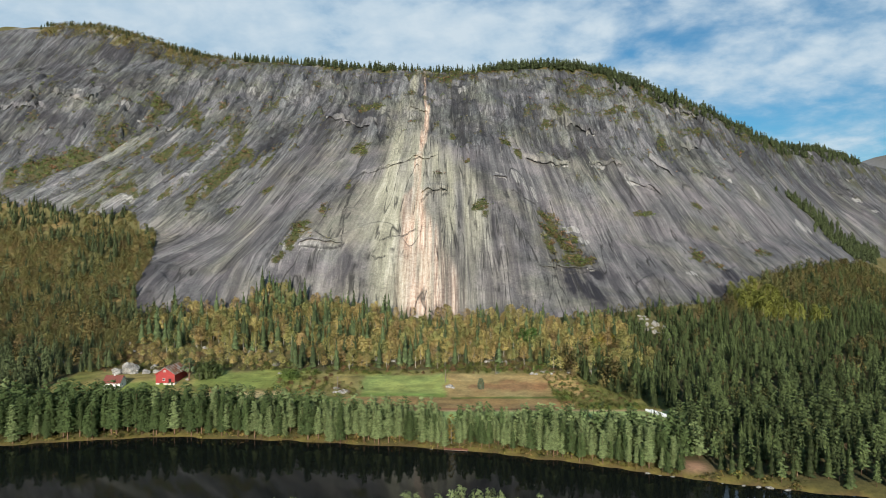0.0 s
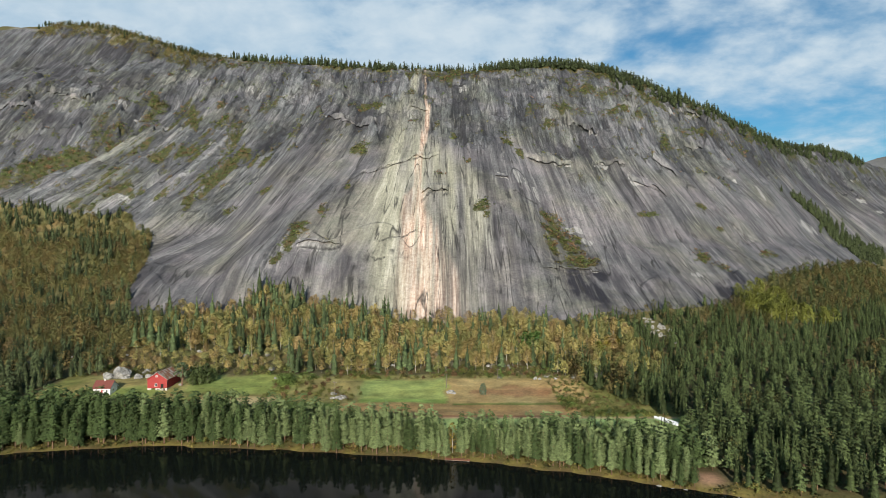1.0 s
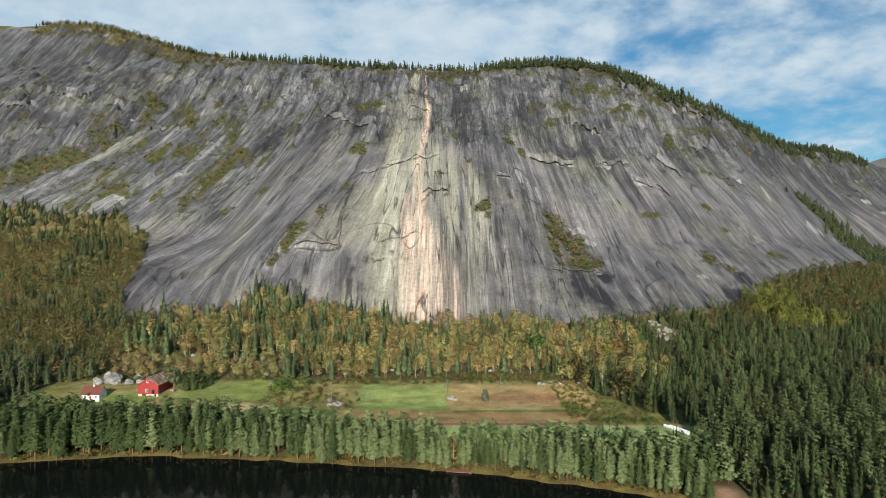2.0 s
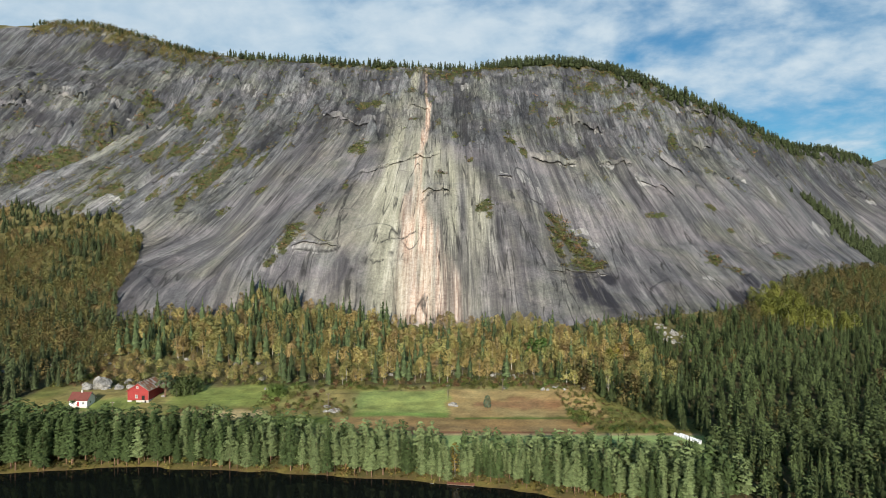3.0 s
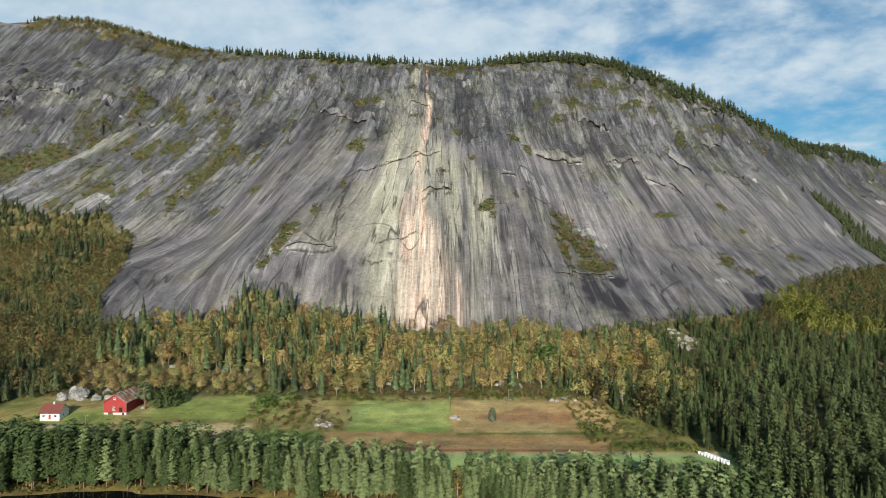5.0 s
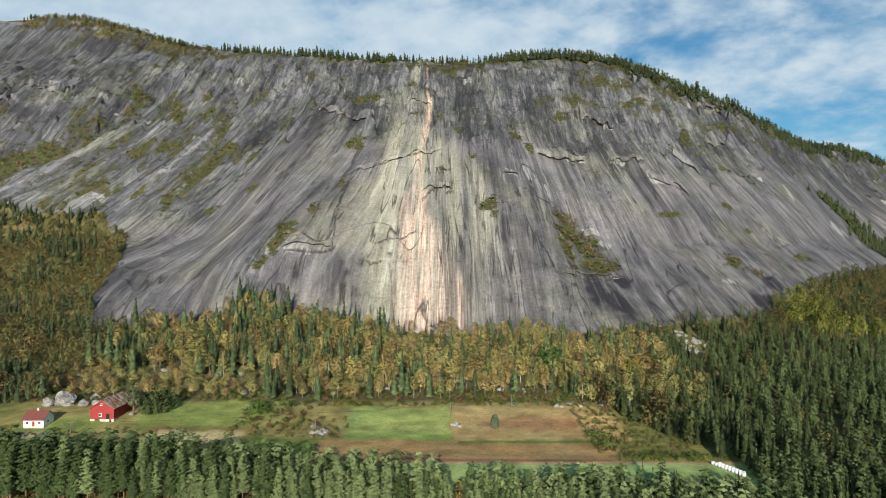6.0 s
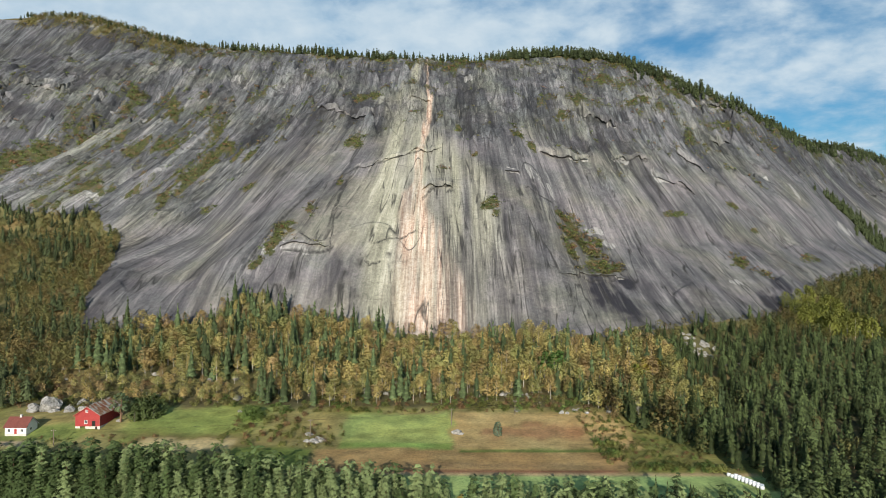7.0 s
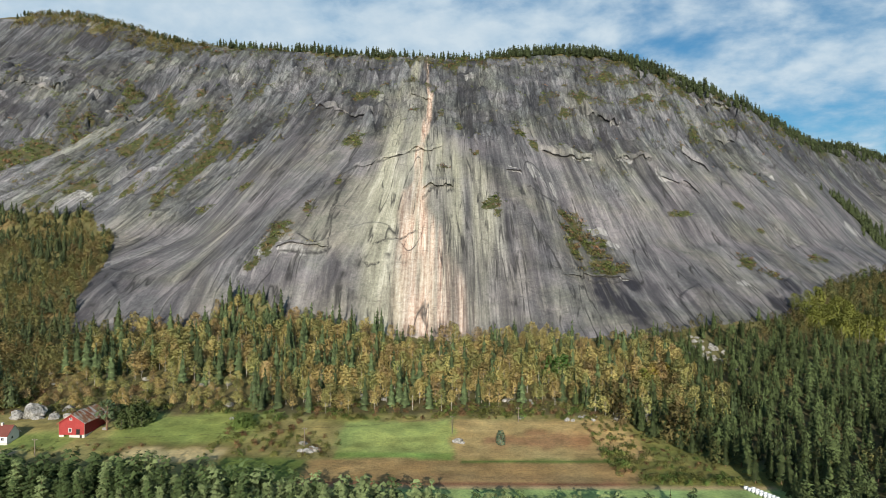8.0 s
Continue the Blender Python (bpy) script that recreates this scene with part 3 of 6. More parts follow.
# Growth on ledges of the face: x, s, half width, half height
GREEN_WEST = [(-369, 250, 17, 11), (-297, 163, 14, 10), (-251, 231, 13, 14), (-202, 218, 11, 20), (-210, 191, 18, 11), (-185, 143, 8, 7),
              (-263, 156, 10, 8), (-239, 184, 9, 8), (-439, 201, 35, 17), (-404, 163, 33, 17), (-368, 204, 19, 18), (-456, 170, 24, 12),
              (-315, 255, 16, 9), (-177, 246, 8, 11), (-295, 188, 10, 7), (-417, 232, 17, 9), (-412, 168, 22, 9), (-375, 182, 14, 6), (-300, 150, 10, 9)]
GREEN_MIDDLE = [(-95, 262, 27, 9), (-94, 185, 15, 15), (38, 94, 12, 14), (73, 202, 13, 15), (85, 186, 6, 9), (12, 203, 4, 9), (-116, 90, 7, 11),
                (-98, 124, 4, 10), (148, 266, 22, 11), (128, 239, 15, 8), (27, 163, 5, 5), (-5, 142, 8, 2.5), (-134, 70, 12, 12), (-139, 54, 9, 11),
                (-147, 40, 6, 10), (-110, 57, 14, 2), (-84, 333, 14, 8)]
GREEN_EAST = [(111, 116, 16, 17), (123, 90, 17, 22), (126, 60, 15, 14), (103, 122, 9, 7), (176, 175, 8, 7), (363, 253, 36, 9), (295, 141, 11, 7),
              (219, 133, 14, 4), (311, 118, 8, 3), (254, 64, 13, 14), (266, 42, 11, 9), (285, 229, 12, 9), (237, 276, 18, 9), (350, 73, 17, 8),
              (463, 256, 25, 9), (101, 72, 8, 14), (104, 98, 9, 12), (112, 50, 10, 8)]
# fresh rock where plates have come away
SCARS = [(-254, 302, 7, 5), (-240, 294, 2.5, 8), (-201, 288, 10, 2.5), (-339, 146, 11, 6), (-269, 205, 12, 2), (-126, 234, 14, 1.6), (62, 141, 4.5, 4),
         (78, 147, 3.2, 7), (97, 141, 2.2, 7), (134, 184, 11, 2.2), (181, 231, 7, 3), (26, 308, 6, 6), (-120, 53, 12, 4.5), (-141, 52, 6, 4),
         (180, 189, 9, 3.5), (212, 173, 2, 5), (222, 165, 11, 2.6)]
SCARS_FAR = [(332, 227, 9, 2.5), (326, 297, 5, 8), (355, 290, 12, 12), (494, 122, 26, 7), (133, 113, 10, 3.5), (140, 98, 9, 5), (232, 34, 4, 5), (132, 48, 7, 3),
             (-424, 281, 7, 4), (-392, 261, 6, 2), (-345, 243, 6, 3), (-514, 314, 12, 2), (-150, 321, 6, 2), (405, 161, 3, 8), (369, 178, 4, 4),
             (794, 185, 16, 5), (834, 165, 20, 3), (88, 146, 2, 9)]
# black seepage
BLACK = [(115, 24, 11, 26), (127, 6, 9, 24), (245, 2, 9, 18), (270, 22, 9, 16), (137, 40, 9, 12)]
SEEPS = [ (242, 5, 14, 18), (133, 40, 15, 14), (-122, 34, 10, 13), (-91, 34, 13, 23), (-96, 236, 25, 22), (56, 64, 13, 33), (103, 75, 9, 25),
         (-540, 345, 60, 16), (-44, 20, 4, 22), (77, 128, 30, 20), (-139, 192, 14, 32), (150, 205, 26, 14), (160, 30, 10, 14)]
# long cracks and the lips of plates, darkened for the lips' shade too: each a run of (x, s), with the height of its lip
CRACKS = [(5.0, [(-142, 220), (-133, 229), (-114, 238), (-94, 239), (-80, 233)]), (3.0, [(-104, 125), (-84, 141), (-70, 149), (-52, 155), (-27, 163), (-6, 171)]),
          (1.5, [(-84, 141), (-93, 120), (-96, 93), (-95, 75), (-93, 52)]), (1.2, [(-59, 57), (-47, 63), (-26, 69)]), (4.5, [(-22, 100), (-14, 111), (-9, 117), (1, 117)]),
          (1.0, [(-11, 250), (-14, 205), (-16, 168)]), (2.5, [(-44, 252), (-35, 260), (-28, 257), (-18, 245)]), (6.0, [(152, 260), (153, 244), (158, 235), (176, 234), (187, 230)]),
          (5.0, [(94, 184), (114, 184), (130, 185), (143, 183)]), (1.5, [(112, 297), (119, 266)]), (3.5, [(172, 190), (190, 189), (200, 189), (210, 185)]),
          (3.5, [(212, 177), (212, 169), (225, 165), (236, 156), (249, 151)])]
CRACKS_FAR = [(4.0, [(253, 207), (260, 194), (272, 183), (277, 176)]), (1.5, [(71, 122), (85, 123), (98, 128)]), (2.5, [(89, 55), (102, 42), (108, 35), (127, 41), (138, 51)]),
              (6.0, [(-682, 349), (-617, 347), (-551, 315), (-514, 313), (-476, 289)]), (4.0, [(-628, 292), (-586, 289), (-547, 285)]), (4.0, [(-805, 507), (-798, 528)]),
              (3.0, [(-492, 320), (-467, 322), (-436, 320)]), (1.0, [(-96, 108), (-98, 74)]), (3.5, [(314, 140), (328, 129), (339, 118), (355, 103), (353, 82)]),
              (2.5, [(-154, 33), (-147, 58), (-139, 79), (-122, 113)]), (3.0, [(-131, 49), (-116, 50), (-100, 51), (-91, 56)]), (1.4, [(-68, 50), (-60, 40), (-52, 44)]),
              (1.6, [(44, 300), (31, 267), (33, 228)]), (2.0, [(285, 100), (305, 70), (322, 45)])]


def crack_lines(x, s):
    """Metres to the nearest crack, and the lip raised along its upper side."""
    near, lip = np.full(x.shape, 12.0), np.zeros(x.shape)
    xw, sw = x + 1.1 * vnoise(x / 9, s / 9, 160), s + 1.3 * vnoise(x / 6, s / 9, 161)
    for tall, run in CRACKS + CRACKS_FAR:
        xs, ss = [p[0] for p in run], [p[1] for p in run]
        box = (x > min(xs) - 30) & (x < max(xs) + 30) & (s > min(ss) - 30) & (s < max(ss) + 30)
        if not box.any():
            continue
        px, ps = xw[box], sw[box]
        best, side = np.full(px.shape, 1e9), np.zeros(px.shape)
        for (ax, as_), (bx, bs) in zip(run[:-1], run[1:]):
            dx, ds = bx - ax, bs - as_
            t = np.clip(((px - ax) * dx + (ps - as_) * ds) / (dx * dx + ds * ds), 0, 1)
            d = np.hypot(px - ax - t * dx, ps - as_ - t * ds)
            sg = np.sign((ps - as_) * dx - (px - ax) * ds) * (1 if dx >= 0 else -1)
            side = np.where(d < best, sg, side)
            best = np.minimum(best, d)
        near[box] = np.minimum(near[box], best)
        lip[box] = np.maximum(lip[box], tall * np.exp(-best / 9) * step(-0.6, 1.6, best * side))
    return near, lip


def spots(x, s, table, seed, ragged=0.5):
    out = np.zeros(x.shape)
    n = ragged * fbm(x / 6, s / 6, 3, seed)
    for cx, cs, hx, hs in table:
        d = ((x - cx) / hx) ** 2 + ((s - cs) / hs) ** 2
        out = np.maximum(out, np.exp(-np.minimum(d, 30)) * (1 + n))
    return out


def panels(x, s, table):
    """Ragged four-sided patches."""
    out = np.zeros(x.shape)
    a, b = fbm(x / 4, s / 9, 3, 173), fbm(x / 7, s / 5, 3, 178)
    for cx, cs, hx, hs in table:
        d = np.maximum(np.abs(x - cx + 0.25 * (s - cs)) / hx + 0.5 * a, np.abs(s - cs) / hs + 0.7 * b)
        out = np.maximum(out, step(1.1, 0.75, d))
    return out


def cliff_masks(x, s, u, w):
    n = fbm(x / 22, s / 22, 4, 101)
    # pale greenish band down the middle, wider towards its foot
    mid = np.interp(s, [0, 60, 130, 200, 270, 330], [-12, -10, -26, -40, -40, -32])
    half = np.interp(s, [0, 60, 130, 170, 200, 250, 290, 330], [62, 66, 56, 42, 32, 26, 16, 6])
    band = step(1.2, 0.6, np.abs(x - mid + 12 * vnoise(x / 14, s / 60, 103) + 8 * n) / half) * np.clip(0.62 + 0.6 * vnoise(u / 8, w / 120, 104), 0, 1)
    # rusty seep: a thin streak above, a broad pink apron below
    rm = np.interp(s, [-20, 20, 60, 90, 110, 150, 180, 250, 270, 330], [-14, -15, -23, -28, -28, -27, -25, -19, -24, -26])
    rh = np.interp(s, [-20, 20, 60, 90, 110, 125, 250, 275, 330], [34, 31, 20, 13, 11, 4.0, 3.2, 3.0, 2.2])
    rust = step(1.15, 0.55, np.abs(x - rm + 2.4 * vnoise(x / 5, s / 22, 105)) / rh) * np.clip(0.66 + 0.6 * vnoise(u / 3.0, w / 45, 106), 0, 1)
    moss = 0.06 + 0.0 * x
    streaky = np.clip(0.55 + 1.5 * fbm(u / 6, w / 42, 3, 176), 0, 1)
    moss = np.maximum(moss, 0.95 * np.clip(spots(x, s, GREEN_MIDDLE + GREEN_EAST, 172, 0.9), 0, 1))
    moss = np.maximum(moss, streaky * np.clip(1.15 * spots(x, s, GREEN_WEST, 171, 0.9), 0, 1))
    west = step(-150, -230, x + 30 * n) * step(105, 150, s) * step(350, 260, s) * step(-470, -400, x) * 0.75
    gully = np.exp(-((x - west_gully(s) + 24) / 34) ** 2) * step(105, 135, s) * step(318, 290, s) * 0.95
    brow = step(-42, -8, slope(x, s) - rim(x) + 14 * n) * 0.55
    east = step(110, 200, x + 20 * n) * step(210, 265, s) * 0.58
    moss = np.maximum.reduce([moss, west * (0.35 + 1.5 * n) * (0.3 + 1.5 * streaky), gully * (0.75 + 1.2 * n), brow * (0.75 + 1.5 * n), east * (0.75 + 1.5 * n)])
    scar = panels(x, s, SCARS + SCARS_FAR)
    wet = np.maximum(step(0.05, 0.4, fbm(u / 20, w / 240, 3, 107)) * step(360, 200, s) * 0.55, np.clip((0.75 + 1.1 * np.clip(0.5 + 1.6 * vnoise(u / 4.5, w / 90, 175), 0, 1)) * 0.62 * spots(x, s, SEEPS, 174), 0, 0.72))
    wet = np.maximum(wet, np.clip(1.5 * spots(x, s, BLACK, 179), 0, 1))
    near, _ = crack_lines(x, s)
    (p1, q1, e1, v1), (p2, q2, e2, v2) = blocks(u, w)
    layer = layers(u, w)
    split = brokenness(x, s)
    shown = vnoise(x / 18, s / 18, 181)
    near = np.minimum(near, e1 * 0.9 + 0.2 + 8 * (split < 0.4) + 5 * (shown < -0.1))
    near = np.minimum(near, e2 * 1.1 + 0.4 + 8 * (split < 0.45) + 4 * (q2 < 0.6))
    # growth on the ledges at the heads of blocks
    ledges = np.maximum(step(0.16, 0.34, v1) * (q1 > 0.5), step(0.22, 0.36, v2) * (q2 > 0.62)) * step(0.35, 0.6, split)
    moss = np.maximum(moss, 0.66 * ledges * step(-0.45, 0.1, n))
    near = np.minimum(near, np.abs(layer) * 55 + 3 * step(0.5, 0.8, split) + 4 * step(-0.1, 0.2, vnoise(x / 26, s / 26, 182)))
    wall = step(-395, -470, x) * step(175, 230, s)
    wet = np.maximum(wet, wall * np.clip(0.45 + 0.9 * fbm(x / 50, s / 26, 3, 109), 0, 0.85))
    gx = np.interp(s, [82, 137, 155, 180, 201, 232], [642, 600, 539, 492, 456, 420])
    wet = np.maximum(wet, step(10, 40, x - gx) * np.clip(0.4 + 0.8 * fbm(u / 16, w / 90, 3, 111), 0, 0.8))
    ledge = np.abs(np.mod(s + 8 * fbm(x / 45, s / 60, 3, 110), 38) - 19) * 0.9
    near = np.where(wall > 0.5, np.minimum(near, ledge + 5 * (vnoise(x / 24, s / 14, 112) > 0.1)), near)
    m1 = np.stack([np.clip(band, 0, 0.9), np.clip(moss, 0, 1), scar], -1)
    m2 = np.stack([wet, np.clip(rust, 0, 1), near], -1)
    return m1, m2, 0.5 + split * (0.6 * (p1 - 0.5) + 0.6 * (q2 - 0.5))


def brokenness(x, s):
    """How far the face is split into blocks: smooth slabs below, broken above."""
    n = fbm(x / 40, s / 40, 3, 108)
    up = step(150, 250, s + 40 * n)
    west = step(-150, -260, x) * step(100, 160, s) * 0.7
    return np.clip(np.maximum(up, west) + 0.12 + 0.2 * n, 0.05, 1)


cliff = build_land()

# Slabs that stand proud of the face with an undercut foot: x from, to; s of the foot at both ends; height; thickness
SLABS = [(152, 188, 240, 229, 24, 5.0), (92, 145, 184, 183, 13, 3.6), (-23, 5, 112, 116, 12, 3.4), (-132, -94, 52, 55, 9, 3.0), (-45, -17, 251, 246, 13, 2.6),
         (170, 211, 189, 186, 10, 2.8), (212, 250, 168, 151, 12, 2.6), (252, 279, 198, 176, 20, 3.0), (348, 374, 284, 280, 22, 4.5), (-142, -79, 228, 232, 10, 3.4),
         (54, 69, 138, 139, 12, 2.4), (-84, -5, 143, 171, 7, 1.8), (318, 345, 226, 224, 14, 3.2), (86, 140, 40, 46, 8, 1.8), (-560, -470, 312, 292, 9, 3.0), (-640, -545, 288, 285, 9, 3.0)]


def rock_slab(x0, x1, s0, s1, tall, thick, seed):
    na, nb = max(16, int((x1 - x0) / 1.2)), 9
    a, b = np.meshgrid(np.linspace(0, 1, na), np.linspace(0, 1, nb))
    x = x0 + (x1 - x0) * a + 1.2 * vnoise(a * 9, b * 3, seed)
    foot = s0 + (s1 - s0) * a + 2.2 * fbm(a * (x1 - x0) / 9, 0 * a, 3, seed + 1)
    head = tall * (0.72 + 0.4 * vnoise(a * (x1 - x0) / 8, 0 * a + 3, seed + 2)) * np.clip(np.minimum(a, 1 - a) * 7 + 0.25, 0, 1)
    s = foot + head * b
    ends = np.clip(np.minimum(a, 1 - a) * 9, 0, 1) ** 0.6
    out = thick * ends * (1 - b) ** 0.8 * (0.7 + 0.5 * fbm(a * (x1 - x0) / 6, b * 2, 2, seed + 3)) + 0.35 - 0.6 * b
    # the undercut comes first, then the front from foot to head
    x, s = np.vstack([x[:1], x]), np.vstack([s[:1] + 1.4, s])
    out = np.vstack([out[:1] * 0 - 1.2, out])
    v = np.stack([x, y_of(x, s) - 0.74 * out, land(x, s) + 0.67 * out], -1).reshape(-1, 3)
    i = (np.arange(nb)[:, None] * na + np.arange(na - 1)[None]).ravel()
    f = np.stack([i, i + 1, i + na + 1, i + na], 1)
    xs, ss = x.ravel(), s.ravel()
    u, w = flow_of(xs, ss)
    m1, m2, _ = cliff_masks(xs, ss, u, w)
    m1[:, 1:] *= 0.3
    m2[:, 0] *= 0.4
    m2[:, 2] = 9.0
    ob = new("rock_slab", mesh_from("rock_slab", v, f, ROCK, [("flow", "FLOAT_VECTOR", np.stack([u, w, 0 * u], -1)), ("mask", "FLOAT_VECTOR", m1), ("mask_two", "FLOAT_VECTOR", m2),
                                                            ("broken", "FLOAT", 0 * xs + 0.25), ("tone", "FLOAT", 0 * xs + 0.68)]))
    ob.parent = cliff


for _i, _slab in enumerate(SLABS):
    rock_slab(*_slab, 300 + 7 * _i)


def build_lake():
    x = np.linspace(-900, 900, 61)
    v = np.concatenate([np.stack([x, 0 * x + 60, 0 * x], -1), np.stack([x, 0 * x + 275, 0 * x], -1)])
    f = np.array([(i, i + 1, 61 + i + 1, 61 + i) for i in range(60)])
    tagged(new("lake", mesh_from("lake", v, f, WATER, smooth=True)), "still black lake water mirroring the wooded shore", "lake", kind="structure")


build_lake()

# ---- trees ----


def tube(points, radii, sides=5):
    """A tapered tube through points: vertices and triangles."""
    pts = np.asarray(points, float)
    ang = np.arange(sides) * 2 * np.pi / sides
    rings = [np.stack([p[0] + r * np.cos(ang), p[1] + r * np.sin(ang), np.full(sides, p[2])], -1) for p, r in zip(pts, radii)]
    v, f = np.concatenate(rings), []
    for k in range(len(pts) - 1):
        for j in range(sides):
            a, b = k * sides + j, k * sides + (j + 1) % sides
            f += [(a, b, b + sides), (a, b + sides, a + sides)]
    return v, np.array(f)


def facing(v, f, c, nn):
    """Turn each triangle to the side that its normals name."""
    v, f, c, nn = np.array(v), np.array(f), np.array(c), np.array(nn)
    g = np.cross(v[f[:, 1]] - v[f[:, 0]], v[f[:, 2]] - v[f[:, 0]])
    bad = (g * nn[f].mean(1)).sum(1) < 0
    f[bad] = f[bad][:, [0, 2, 1]]
    return v, f, c, nn


def spruce_crown(rng, whorls=14, per=6, spread_=0.19, low=0.1, droop=0.35, taper=0.8, ragged=0.25):
    """Whorls of boughs on a conifer one unit high: vertices, triangles, tone, normals."""
    v, f, c, nn = [], [], [], []
    z = np.array([0, 0, 1.0])
    for k in range(whorls):
        h = low + (0.97 - low) * (k + rng.uniform(-0.3, 0.3)) / (whorls - 1)
        r = spread_ * max(0.02, 1.02 - h) ** taper * rng.uniform(1 - ragged, 1 + 0.5 * ragged)
        turn = rng.uniform(0, 6.28)
        for j in range(per):
            a = turn + j * 6.283 / per + rng.uniform(-0.35, 0.35)
            rr = r * rng.uniform(1 - 1.6 * ragged, 1.15)
            d, t = np.array([math.cos(a), math.sin(a), 0]), np.array([-math.sin(a), math.cos(a), 0])
            wd = rr * rng.uniform(0.26, 0.42)
            drop = (droop + 0.06) * rr * rng.uniform(0.4, 1.7)
            h = h + rng.uniform(-0.5, 0.5) / whorls
            lift = rng.uniform(-0.03, 0.03)
            n = len(v)
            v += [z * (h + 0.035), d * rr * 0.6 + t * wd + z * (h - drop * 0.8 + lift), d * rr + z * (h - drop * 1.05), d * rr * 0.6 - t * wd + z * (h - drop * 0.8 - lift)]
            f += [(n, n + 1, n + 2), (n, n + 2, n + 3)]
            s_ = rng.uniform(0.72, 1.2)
            # bough root darker, tip lighter: shade inside the crown put into the tone
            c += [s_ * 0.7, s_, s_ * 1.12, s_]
            up = z * 0.55 + d * 0.75
            nn += [up, up + t * 0.45, up + d * 0.2, up - t * 0.45]
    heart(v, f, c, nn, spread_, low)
    n = len(v)
    v += [np.array([0.012, 0, 0.93]), np.array([-0.008, 0.01, 0.93]), np.array([-0.008, -0.01, 0.93]), z]
    f += [(n, n + 1, n + 3), (n + 1, n + 2, n + 3), (n + 2, n, n + 3)]
    c += [1, 1, 1, 1.1]
    nn += [np.array([1, 0, 0.4]), np.array([-0.5, 1, 0.4]), np.array([-0.5, -1, 0.4]), z]
    return facing(v, f, c, nn)


def tufts(rng, centres, sizes, per, flat=0.6, leaf=0.36, heart=None):
    """Small leaf triangles scattered about centres; they face away from the crown's heart."""
    v, f, c, nn = [], [], [], []
    centres = np.asarray(centres)
    heart = centres.mean(0) * np.array([1, 1, 0.8]) if heart is None else heart
    for p, s in zip(centres, sizes):
        shade = rng.uniform(0.88, 1.12)
        for _ in range(per):
            o = rng.normal(size=3)
            o /= np.linalg.norm(o)
            q = p + o * s * rng.uniform(0.3, 1.0) ** 0.6 * np.array([1, 1, flat])
            a = rng.normal(size=3)
            a -= o * (a @ o) * 0.6
            a /= np.linalg.norm(a)
            b = np.cross(o, a)
            b /= np.linalg.norm(b)
            w = s * leaf * rng.uniform(0.8, 1.5)
            n = len(v)
            v += [q + a * w, q - a * w * 0.5 + b * w * 0.85, q - a * w * 0.6 - b * w * 0.8]
            f.append((n, n + 1, n + 2))
            c += [shade * rng.uniform(0.92, 1.08)] * 3
            out = q - heart
            out = 0.75 * out / (np.linalg.norm(out) + 1e-6) + 0.25 * o + np.array([0, -0.12, 0.45])
            nn += [out] * 3
    return facing(v, f, c, nn)


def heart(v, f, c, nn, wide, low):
    """A dark, rough cone added inside a conifer's crown, among its boughs, to block light."""
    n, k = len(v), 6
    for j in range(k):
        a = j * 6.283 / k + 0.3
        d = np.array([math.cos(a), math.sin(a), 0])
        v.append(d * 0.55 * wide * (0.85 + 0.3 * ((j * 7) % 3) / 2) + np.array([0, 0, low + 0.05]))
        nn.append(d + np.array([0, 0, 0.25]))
        # low tone: the crown's inner shade is put into the colour
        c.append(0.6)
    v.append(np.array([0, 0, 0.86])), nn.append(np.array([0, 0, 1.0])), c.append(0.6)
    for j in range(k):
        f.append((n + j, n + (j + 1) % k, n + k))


def fir_crown(rng, sprays=110, wide=0.2, low=0.08, power=0.85, size=0.075, droop=0.5):
    """Many small sprays round a conifer one unit high; a low power gives a rounded head."""
    v, f, c, nn = [], [], [], []
    z = np.array([0, 0, 1.0])
    k = 0
    while k < sprays:
        h = rng.uniform(low, 0.99)
        full = (1.02 - h) ** power * min(1.0, (h - low) / 0.12 + 0.55)
        if rng.uniform(0, 1) > full + 0.12:
            continue
        k += 1
        a = k * 2.4 + rng.uniform(-0.5, 0.5)
        r = wide * full * rng.uniform(0.62, 1.12) + 0.006
        d, t = np.array([math.cos(a), math.sin(a), 0]), np.array([-math.sin(a), math.cos(a), 0])
        s_ = size * rng.uniform(0.7, 1.35) * (0.45 + 0.55 * full)
        w = s_ * rng.uniform(0.5, 0.8)
        n = len(v)
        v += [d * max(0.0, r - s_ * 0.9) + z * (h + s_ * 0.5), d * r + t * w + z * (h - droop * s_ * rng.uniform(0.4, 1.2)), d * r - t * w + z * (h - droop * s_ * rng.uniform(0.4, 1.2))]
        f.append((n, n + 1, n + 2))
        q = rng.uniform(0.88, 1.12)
        # inner corner darker: shade between the sprays put into the tone
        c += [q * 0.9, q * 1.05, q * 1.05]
        up = z * 0.5 + d * 0.8
        nn += [up, up + t * 0.5, up - t * 0.5]
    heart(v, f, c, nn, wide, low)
    return facing(v, f, c, nn)


